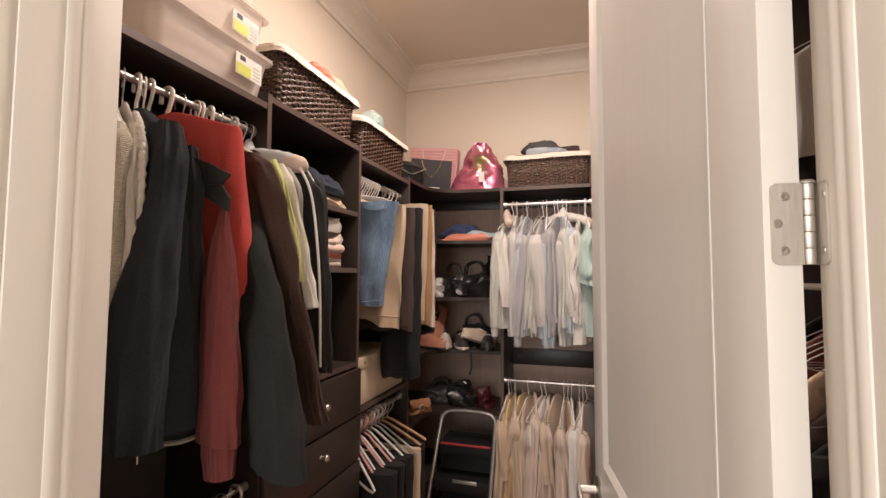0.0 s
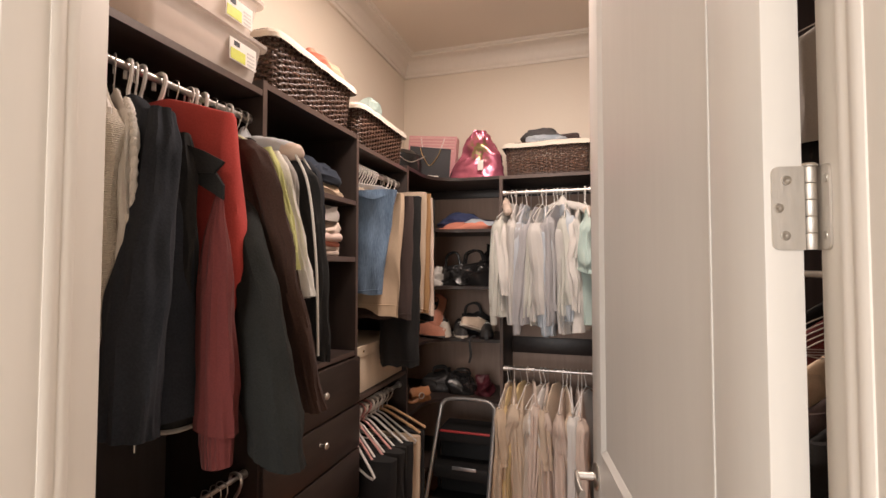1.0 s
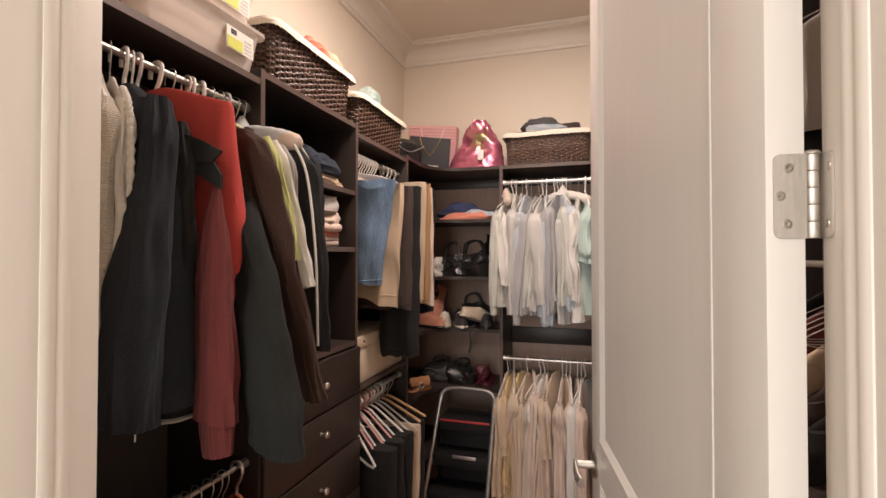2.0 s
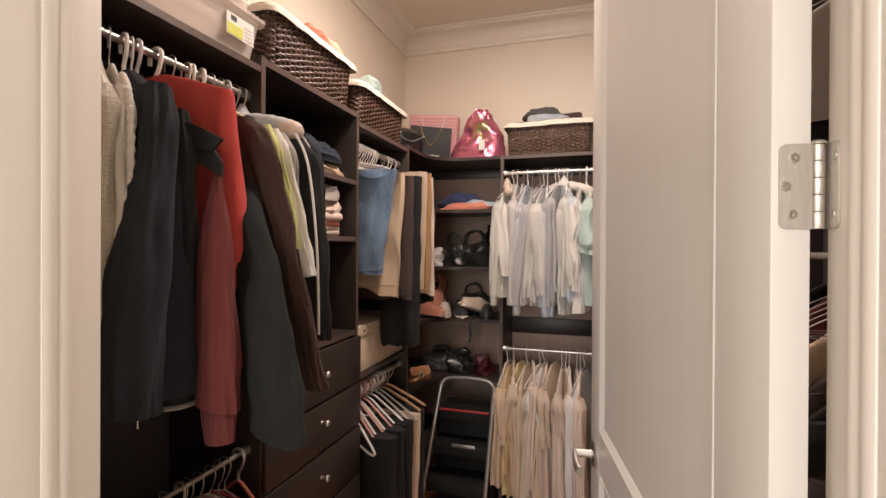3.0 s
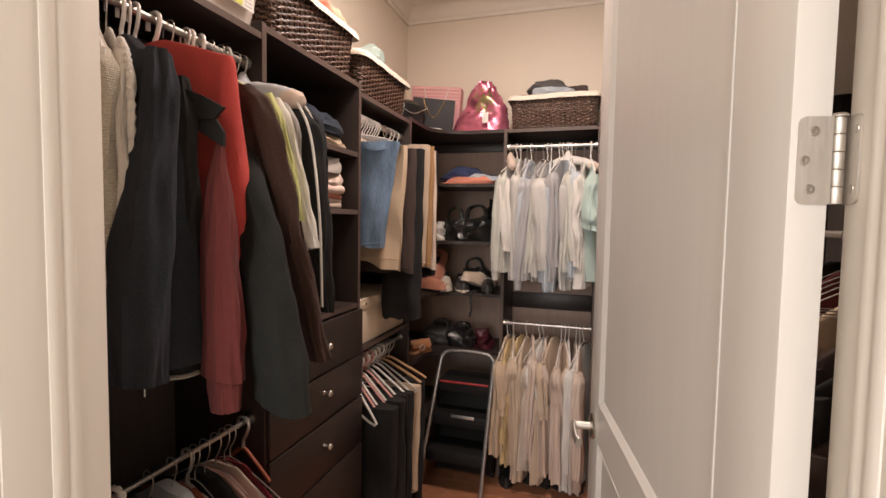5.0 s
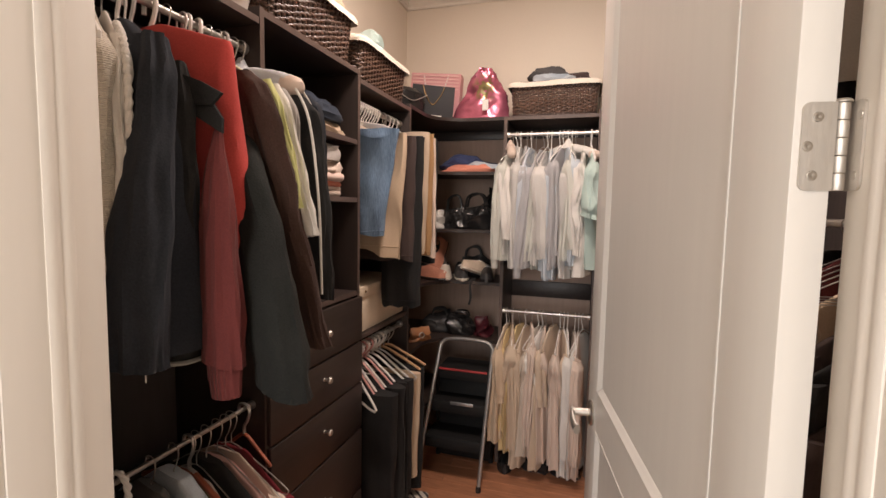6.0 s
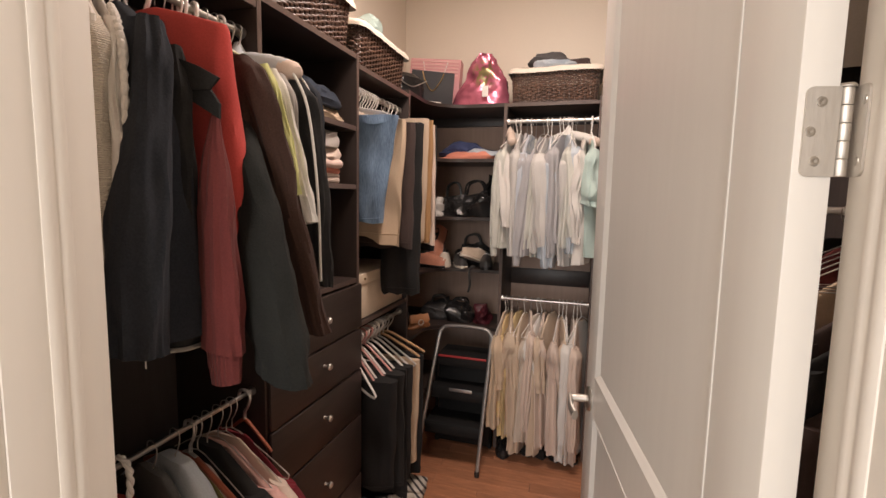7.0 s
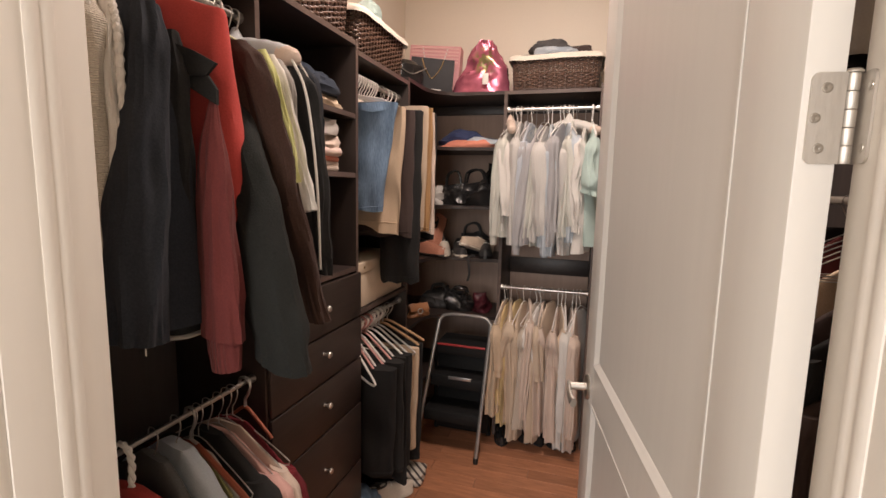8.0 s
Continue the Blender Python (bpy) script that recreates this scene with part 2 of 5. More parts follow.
def stop_profile(sign, x):
    """The moulded stop on one side of the lining, in plan."""
    pts = [(0, 0.412), (0.0015, 0.412), (0.0035, 0.415), (0.0045, 0.420), (0.0042, 0.4245), (0.0026, 0.428), (0.0026, 0.431), (0.0042, 0.434), (0.0046, 0.440), (0.0034, 0.445), (0.001, 0.447), (0, 0.447)]
    bm = bmesh.new()
    loft(bm, [[Vector((x + sign * d, y, z)) for d, y in pts] for z in (0, HEAD - 0.012)])
    return bm


part("side_lining", boxed(JL - 0.02, JL, YO - 0.004, YS + 0.003, 0, HEAD, bevel=0.0010), M_TRIM, fr)
part("side_lining", boxed(JR, JR + 0.02, YO - 0.004, YS + 0.003, 0, HEAD, bevel=0.0010), M_TRIM, fr)
part("head_lining", boxed(JL - 0.02, JR + 0.02, YO - 0.004, YS + 0.003, HEAD, HEAD + 0.02, bevel=0.002), M_TRIM, fr)
part("door_stop", stop_profile(1, JL), M_TRIM, fr)
part("door_stop", stop_profile(-1, JR), M_TRIM, fr)
part("head_stop", boxed(JL + 0.012, JR - 0.012, 0.412, 0.446, HEAD - 0.012, HEAD, bevel=0.003), M_TRIM, fr)
for x0, x1 in ((JL - 0.105, JL - 0.003), (JR + 0.003, JR + 0.105)):
    part("casing", boxed(x0, x1, YO - 0.022, YO - 0.0041, 0, HEAD + 0.006, bevel=0.0012), M_TRIM, fr)
part("head_casing", boxed(JL - 0.105, JR + 0.105, YO - 0.022, YO - 0.0045, HEAD + 0.008, HEAD + 0.105, bevel=0.005), M_TRIM, fr)

# the door, swung into the closet; its own axes: x along its width from the hinge, y away from the camera's side, z up
DW, DT, DH = 0.806, 0.031, 2.425
ang = math.atan2(0.986, -0.167)
DOOR = Matrix.Translation((0.148, 0.473, 0.010)) @ Matrix.Rotation(ang, 4, "Z")
door = thing("door_1", "cream painted two-panel door standing open into the closet", "door", DOOR, kind="structure")
SW = 0.105
part("stile", boxed(0, SW, -DT, 0, 0, DH, bevel=0.0015), M_DOOR, door)
part("stile", boxed(DW - SW, DW, -DT, 0, 0, DH, bevel=0.0015), M_DOOR, door)
RAILS = ((0, 0.20), (0.965, 1.06), (DH - 0.115, DH))
for z0, z1 in RAILS:
    part("rail", boxed(SW, DW - SW, -DT, 0, z0, z1), M_DOOR, door)


def panel_mould(z0, z1, y, s):
    """A raised bead round a sunk panel."""
    prof = [(0.0, -0.001), (0.0, 0.001), (0.003, 0.0016), (0.007, -0.001), (0.012, -0.0035), (0.017, -0.0065), (0.017, -0.010)]
    bm = bmesh.new()
    rings = []
    for x, z, sx, sz in ((SW, z0, 1, 1), (SW, z1, 1, -1), (DW - SW, z1, -1, -1), (DW - SW, z0, -1, 1)):
        rings.append([Vector((x + sx * d, y + s * h, z + sz * d)) for d, h in prof])
    rings.append(rings[0])
    loft(bm, rings, cap=False)
    bmesh.ops.remove_doubles(bm, verts=bm.verts, dist=1e-6)
    return bm


for (a0, a1), (b0, b1) in zip(RAILS, RAILS[1:]):
    pn = part("panel", boxed(SW + 0.001, DW - SW - 0.001, -DT + 0.007, -0.007, a1 + 0.001, b0 - 0.001), M_DOOR, door)
    part("panel_moulding", panel_mould(a1, b0, 0, 1), M_DOOR, pn)
    part("panel_moulding", panel_mould(a1, b0, -DT, -1), M_DOOR, pn)

# lever handle near the free edge
hd = Vector((DW - 0.052, 0, 0.988))
rose = part("rose", lathe(bmesh.new(), [(0.0, 0), (0.030, 0), (0.031, 0.004), (0.028, 0.008), (0.012, 0.010), (0.0, 0.010)], 24,
                          Matrix.Translation(hd) @ Matrix.Rotation(-math.pi / 2, 4, "X")), M_SCREW, door, "dark round rose")
lev = bmesh.new()
tube(lev, [hd + Vector(p) for p in ((0, 0.008, 0), (0, 0.045, 0))], 0.0095, 14)
tube(lev, smooth_path([hd + Vector(p) for p in ((0.008, 0.047, 0.002), (-0.015, 0.050, 0.001), (-0.040, 0.052, -0.003), (-0.060, 0.051, -0.008), (-0.075, 0.047, -0.012))], 3), [0.0088 + 0.0004 * k for k in range(13)], 14, 0.62)
part("lever", lev, M_NICKEL, rose, "satin nickel lever")


# the hinge: one leaf on the door's edge, one on the lining, and the pin between them
def rounded_leaf(w, h, r, t):
    """A leaf in the x-z plane with two rounded corners away from the pin."""
    pts = [(0, -h / 2), (0, h / 2)]
    for k in range(7):
        a = math.pi / 2 * k / 6
        pts.append((w - r + r * math.sin(a), h / 2 - r + r * math.cos(a)))
    for k in range(7):
        a = math.pi / 2 * k / 6
        pts.append((w - r + r * math.cos(a), -h / 2 + r - r * math.sin(a)))
    bm = bmesh.new()
    return loft(bm, [[Vector((x, y, z)) for x, z in pts] for y in (0, t)])


HZ, HH = 1.552, 0.071
hinge = thing("hinge", "satin nickel butt hinge with rounded corners between door and lining", "hinge", kind="structure")
far = DOOR @ Vector((0, -DT, 0))
pin = Vector((0.1842, 0.4822, HZ))
near = DOOR @ Vector((0, 0, 0))
d1 = Vector((near.x - far.x, near.y - far.y, 0)).normalized()
leaf_m = Matrix.Translation((far.x, far.y, HZ)) @ Matrix((( d1.x, -d1.y, 0, 0), (d1.y, d1.x, 0, 0), (0, 0, 1, 0), (0, 0, 0, 1)))
lf = part("leaf", rounded_leaf(0.0255, HH, 0.006, 0.002), M_NICKEL, hinge, m=leaf_m)
for zz, xx in ((0.0235, 0.014), (0.0, 0.0205), (-0.0235, 0.0155)):
    sm = Matrix.Translation((xx, 0.0019, zz)) @ Matrix.Rotation(-math.pi / 2, 4, "X")
    sc = part("screw", lathe(bmesh.new(), [(0.0, 0), (0.0042, 0), (0.0040, 0.0006), (0.0028, 0.0009), (0.0, 0.0002)], 14, sm), M_SCREW, lf)
lf2 = part("leaf", rounded_leaf(0.0225, HH, 0.006, 0.002), M_NICKEL, hinge, m=Matrix.Translation((JR - 0.0021, YS + 0.004, HZ)) @ Matrix.Rotation(-math.pi / 2, 4, "Z") @ Matrix.Translation((0, 0, 0)))
for zz, xx in ((0.0235, 0.017), (-0.0235, 0.0145)):
    sm = Matrix.Translation((xx, 0.0, zz)) @ Matrix.Rotation(math.pi / 2, 4, "X")
    part("screw", lathe(bmesh.new(), [(0.0, 0), (0.0036, 0), (0.0034, 0.0005), (0.0, 0.0002)], 14, sm), M_SCREW, lf2)
for k in range(5):
    z0 = -HH / 2 + HH * k / 5
    part("knuckle", lathe(bmesh.new(), [(0, z0 + 0.0003), (0.0052, z0 + 0.0003), (0.0055, z0 + 0.001), (0.0055, z0 + HH / 5 - 0.001), (0.0052, z0 + HH / 5 - 0.0003), (0, z0 + HH / 5 - 0.0003)], 18), M_NICKEL, hinge, m=Matrix.Translation(pin))
part("pin_head", lathe(bmesh.new(), [(0, 0), (0.0066, 0), (0.007, 0.0012), (0.005, 0.003), (0, 0.0035)], 18), M_NICKEL, hinge, m=Matrix.Translation(pin + Vector((0, 0, HH / 2))))

# ---------------------------------------------------------------- shelving
T = 0.019
XF, YF = -0.889, 2.700          # fronts of the shelving along the west and the north wall


def unit(name, label):
    return thing(name, label, "closet unit")


def slab(owner, name, *a, material=None, bevel=0.0012):
    ob = part(name, boxed(*a, bevel=bevel), material or M_LAM, owner)
    x0, x1, y0, y1, z0, z1 = a
    # Front edges get a thin paler strip, coloured as if light fell there.
    if abs(x1 - XF) < 0.006:
        part("edge_band", boxed(x1 + 0.0002, x1 + 0.0014, y0 + 0.0005, y1 - 0.0005, z0 + 0.0005, z1 - 0.0005), M_LIT_EDGE, ob, "brown front edge coloured paler as if lit")
    elif y0 == YF:
        part("edge_band", boxed(x0 + 0.0005, x1 - 0.0005, y0 - 0.0014, y0 - 0.0002, z0 + 0.0005, z1 - 0.0005), M_LIT_EDGE, ob, "brown front edge coloured paler as if lit")
    return ob


def rod(y0, y1, x, z, along="y", r=0.0108, label="chrome clothes rod between two side panels"):
    ob = thing("clothes_rod", label, "clothes rod", group="clothes rods")
    a, b = ((x, y0, z), (x, y1, z)) if along == "y" else ((y0, x, z), (y1, x, z))
    part("bar", tube(bmesh.new(), [a, b], r, 16), M_CHROME, ob)
    d = (Vector(b) - Vector(a)).normalized()
    for p, s in ((a, 1), (b, -1)):
        q = Vector(p)
        part("end_socket", tube(bmesh.new(), [q, q + d * s * 0.014, q + d * s * 0.0142], [r + 0.007, r + 0.005, r], 16), M_CHROME, ob)
    return ob


# hanging bay beside the doorway
u1 = unit("hanging_bay", "dark brown laminate hanging bay with a top shelf and two rods")
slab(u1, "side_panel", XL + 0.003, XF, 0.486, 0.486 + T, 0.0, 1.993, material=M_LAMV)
slab(u1, "top_shelf", XL + 0.003, XF, 0.486, 1.138, 1.993, 2.012)
slab(u1, "back_board", XL + 0.003, XL + 0.009, 0.506, 1.138, 0.0, 1.992, material=M_BACK)
rod(0.506, 1.138, -0.937, 1.930, r=0.0090)
rod(0.506, 1.138, -0.930, 0.915, r=0.0065)

# drawer tower
u2 = unit("drawer_tower", "dark brown laminate tower with open shelves over four drawers")
TY0, TY1 = 1.140, 1.738
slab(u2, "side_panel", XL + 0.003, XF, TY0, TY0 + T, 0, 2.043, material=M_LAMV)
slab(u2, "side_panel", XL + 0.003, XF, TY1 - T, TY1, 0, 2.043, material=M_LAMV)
slab(u2, "top_shelf", XL + 0.003, XF - 0.001, TY0 + T, TY1 - T, 2.020, 2.039)
slab(u2, "back_board", XL + 0.003, XL + 0.009, TY0 + T, TY1 - T, 0, 2.019, material=M_BACK)
for z in (1.757, 1.530, 1.155):
    slab(u2, "shelf", XL + 0.010, XF - 0.002, TY0 + T, TY1 - T, z - T / 2, z + T / 2)
slab(u2, "plinth", XF - 0.05, XF - 0.03, TY0 + T, TY1 - T, 0, 0.07)
EDGES = (1.144, 0.958, 0.785, 0.590, 0.330, 0.075)
for k, (za, zb) in enumerate(zip(EDGES, EDGES[1:])):
    dr = part("drawer", boxed(XF - 0.30, XF - 0.001, TY0 + T + 0.004, TY1 - T - 0.004, zb + 0.012, za - 0.012), M_LAM, u2)
    fb = boxed(XF + 0.001, XF + 0.019, TY0 + 0.004, TY1 - 0.004, zb + 0.002, za - 0.002, bevel=0.008)
    part("drawer_front", fb, M_LAM, dr)
    zk = {0: 1.06, 1: 0.893, 2: 0.703, 3: 0.450, 4: 0.2}[k]
    km = Matrix.Translation((XF + 0.018, (TY0 + TY1) / 2, zk)) @ Matrix.Rotation(math.pi / 2, 4, "Y")
    part("knob", lathe(bmesh.new(), [(0, 0), (0.008, 0), (0.005, 0.004), (0.005, 0.014), (0.011, 0.020), (0.0125, 0.025), (0.009, 0.030), (0, 0.031)], 14, km), M_CHROME, dr, "small chrome knob")

# bay beyond the tower
u3 = unit("trouser_bay", "dark brown laminate bay with two rods and a middle shelf")
BY1 = 2.300
slab(u3, "side_panel", XL + 0.003, XF, BY1 - T, BY1, 0, 2.030, material=M_LAMV)
slab(u3, "top_shelf", XL + 0.003, XF, TY1 + 0.001, BY1 - T, 1.990, 2.009)
slab(u3, "shelf", XL + 0.010, XF - 0.004, TY1 + 0.001, BY1 - T, 0.950, 0.969)
slab(u3, "back_board", XL + 0.003, XL + 0.009, TY1 + 0.001, BY1 - T, 0, 1.989, material=M_BACK)
rod(TY1, BY1 - T, -0.945, 1.928)
rod(TY1, BY1 - T, -0.930, 0.895)

# corner unit with curved shelves
u4 = unit("corner_unit", "dark brown laminate corner unit with curved shelves")
DX = -0.470
slab(u4, "divider", DX - T / 2, DX + T / 2, YF, YB - 0.003, 0, 2.030, material=M_LAMV)


def curved_shelf(z, t=T):
    """L-shaped shelf with a rounded inner corner."""
    x0, x1, y0, y1 = XL + 0.010, DX - T / 2, BY1 + 0.001, YB - 0.010
    r = 0.20
    pts = [(x0, y0), (XF, y0)]
    for k in range(10):
        a = math.pi / 2 * k / 9
        pts.append((XF + r - r * math.cos(a), YF - r + r * math.sin(a)))
    pts += [(x1, YF), (x1, y1), (x0, y1)]
    return loft(bmesh.new(), [[Vector((x, y, zz)) for x, y in pts] for zz in (z, z + t)])


CORNER_Z = (2.010, 1.722, 1.385, 1.080, 0.735, 0.36)
for z in CORNER_Z:
    part("curved_shelf", curved_shelf(z - T if z < 2 else z), M_LAM, u4)

# hanging bay on the end wall
u5 = unit("hanging_bay", "dark brown laminate hanging bay on the end wall with two rods")
RX = 0.030
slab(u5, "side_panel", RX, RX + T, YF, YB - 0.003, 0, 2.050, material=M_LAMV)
slab(u5, "top_shelf", DX + T / 2, RX, YF, YB - 0.010, 2.008, 2.027)
slab(u4, "back_board", XL + 0.003, XL + 0.009, BY1, YB - 0.003, 0, 2.009, material=M_BACKB)
slab(u4, "back_board", XL + 0.009, DX - T / 2, YB - 0.009, YB - 0.003, 0, 2.009, material=M_BACKB)
slab(u5, "back_board", DX + T / 2, RX, YB - 0.009, YB - 0.003, 0, 2.007, material=M_BACKB)
slab(u5, "rail", DX + T / 2, RX, YB - 0.028, YB - 0.009, 0.955, 1.055)
slab(u5, "rail", DX + T / 2, RX, YB - 0.028, YB - 0.009, 1.955, 2.007)
slab(u4, "rail", XL + 0.010, DX - T / 2, YB - 0.028, YB - 0.009, 1.955, 2.009)
rod(DX + T / 2, RX, 2.726, 1.930, "x")
rod(DX + T / 2, RX, 2.726, 0.917, "x")

# hanging bay on the east wall, behind the open door
u6 = unit("hanging_bay", "dark brown laminate hanging bay behind the open door")
slab(u6, "side_panel", 0.60, XR - 0.003, 1.20, 1.20 + T, 0, 2.80, material=M_LAMV)
slab(u6, "side_panel", 0.60, XR - 0.003, 2.35, 2.35 + T, 0, 2.80, material=M_LAMV)
slab(u6, "top_shelf", 0.60, XR - 0.003, 1.22, 2.35, 2.78, 2.799)
slab(u6, "back_board", XR - 0.009, XR - 0.003, 1.22, 2.35, 0, 2.779, material=M_BACK)
rod(1.22, 2.35, 0.66, 1.480)
rod(1.22, 2.35, 0.66, 2.20)

# ---------------------------------------------------------------- hangers and clothes
def hanger_mesh(w, drop, r, bar=True):
    """A hanger in the x-z plane: its hook's bend rests at the origin."""
    bm = bmesh.new()
    hk = [(-0.022, 0, -0.020), (-0.0215, 0, -0.006)] + [(0.021 * math.sin(a), 0, 0.0 + 0.015 * math.cos(a)) for a in (math.pi * (k / 6 - 0.5) for k in range(1, 7))]
    hk += [(0.020, 0, -0.012), (0.010, 0, -0.036), (0.0, 0, -0.050), (0.0, 0, -0.075)]
    tube(bm, smooth_path(hk, 2), r if r < 0.0065 else 0.0032, 7)
    arm = [(-w, 0, -0.078 - drop), (-w * 0.85, 0, -0.078 - drop * 0.80), (-w * 0.4, 0, -0.078 - drop * 0.30), (0, 0, -0.074), (w * 0.4, 0, -0.078 - drop * 0.30), (w * 0.85, 0, -0.078 - drop * 0.80), (w, 0, -0.078 - drop)]
    pts = smooth_path(arm, 3)
    if bar:
        pts += [Vector((w - 0.004, 0, -0.09 - drop)), Vector((w - 0.03, 0, -0.096 - drop)), Vector((-w + 0.03, 0, -0.096 - drop)), Vector((-w + 0.004, 0, -0.09 - drop))]
        tube(bm, pts, r, 7, closed=True)
    else:
        tube(bm, pts, r, 8)
    return bm


def hanger_data(w, drop, r, material, bar=True):
    me = sharpen(finish(hanger_mesh(w, drop, r, bar)))
    me.materials.append(material)
    if material.name.endswith("wood"):
        me.materials.append(M_WIRE)
        for f in me.polygons:
            if abs(f.center.x) < 0.03 and f.center.z > -0.070:
                f.material_index = 1
    return me


H_WIRE = hanger_data(0.20, 0.085, 0.0016, M_WIRE)
H_WHITE = hanger_data(0.205, 0.085, 0.0052, M_PLW)
H_GREY = hanger_data(0.205, 0.085, 0.0042, M_PLG)
H_PINK = hanger_data(0.205, 0.090, 0.0052, M_PLP)
H_STEEP = hanger_data(0.165, 0.125, 0.0042, M_PLW)
H_STEEPG = hanger_data(0.165, 0.145, 0.0042, M_PLG)
H_CLIP = hanger_data(0.150, 0.022, 0.0027, M_PLW, False)
H_WOOD = hanger_data(0.215, 0.075, 0.0075, M_WOODH, False)
H_WOODL = hanger_data(0.200, 0.070, 0.0070, M_WOODL, False)
H_THIN = hanger_data(0.20, 0.085, 0.0024, M_PLW)
H_WOODS = hanger_data(0.100, 0.070, 0.0050, M_WOODH, False)
H_LABEL = {H_WOODS: "short reddish wooden hanger on the rod", H_THIN: "thin white coated hanger on the rod", H_STEEP: "white plastic tube hanger on the rod", H_STEEPG: "grey plastic tube hanger on the rod", H_CLIP: "white plastic clip hanger on the rod", H_WIRE: "thin metal wire hanger on the rod", H_WHITE: "white plastic tube hanger on the rod", H_GREY: "grey plastic tube hanger on the rod",
           H_PINK: "pink plastic tube hanger on the rod", H_WOOD: "reddish varnished wooden hanger on the rod", H_WOODL: "light brown wooden hanger on the rod"}


def hanger(data, m):
    ob = new("hanger", data)
    ob.matrix_basis = m
    return tagged(ob, H_LABEL[data], "hanger", group="hangers")


def hang(along, pos, at, z, turn=0.0, lean=0.0):
    """The pose of what hangs from a rod: along 'y' (west rods) or 'x' (end wall); turn: degrees about the hook."""
    rz = (0 if along == "y" else -90) + turn
    x, y = (at, pos) if along == "y" else (pos, at)
    return pose(x, y, z, 0, lean, rz)


def crease(p, seed, fx=15.0, fz=2.6):
    """Sharp upright pleats: 1 on a ridge, lower between."""
    n = noise.noise(Vector((p[0] * fx + seed * 3.1, p[1] * fx * 0.7 - seed, p[2] * fz + seed * 1.7)))
    m = noise.noise(Vector((p[0] * fx * 2.1 - seed, p[1] * fx * 1.4, p[2] * fz * 2.0 + seed)))
    return 0.7 * (1 - 2.4 * abs(n)) + 0.3 * (1 - 2.4 * abs(m))


def body_mesh(w, top, length, d, flare=1.0, folds=7, amp=0.3, seed=0.0, neck=0.05, drop=0.10, rows=34, cols=60, wrinkle=0.007, flute=0.0):
    """The body of a garment: sloping shoulders, pleats that deepen to the hem. x across, y thick."""
    rings = []
    for k in range(rows + 1):
        t = k / rows
        s = t ** 1.4
        z = top - length * s
        u = min(1.0, (top - z) / drop)
        ww = neck + (w - neck) * u ** 0.92 if u < 1 else w * (1 + (flare - 1) * (top - z - drop) / max(length - drop, 1e-3))
        dd = d * (0.22 + 0.78 * min(1, (top - z) / 0.25))
        deep = min(1, max(0, (top - z - 0.05) / 0.30))
        ring = []
        for j in range(cols):
            a = 2 * math.pi * j / cols
            ca, sa = math.cos(a), math.sin(a)
            x = ww * math.copysign(abs(ca) ** 0.75, ca)
            y = dd * math.copysign(abs(sa) ** 0.6, sa)
            y *= 1 + amp * deep * 0.6 * math.sin(folds * x / w + seed * 3 + 0.8 * math.sin(z * 5 + seed))
            g = 1 + flute * deep * math.sin(9 * a + seed * 5 + 1.8 * noise.noise(Vector((seed, z * 2.5, 2 * ca))))
            p = Vector((x * (0.5 + 0.5 * g), y * g, z))
            c = crease((x, math.copysign(0.2, sa), z), seed)
            p.y += math.copysign(1, sa) * c * wrinkle * (0.35 + deep) * min(1, 3 * abs(sa))
            p.x += math.copysign(1, ca) * crease((0.3 * ca, y * 3, z), seed + 5, 12, 3) * wrinkle * 0.8 * deep
            p += wobble(p, 8, wrinkle * 0.5, seed) * min(1, 4 * t)
            p.y += 0.012 * deep * math.sin(3.1 * z + seed * 2)
            if k >= rows - 1:
                p.z += 0.020 * noise.noise(Vector((x * 8, seed, 0)))
            ring.append(p)
        rings.append(ring)
    last = rings[-1]
    c = sum(last, Vector()) / len(last)
    rings.append([Vector((p.x * 0.985, c.y + (p.y - c.y) * 0.8, p.z + 0.03)) for p in last])
    return loft(bmesh.new(), rings)


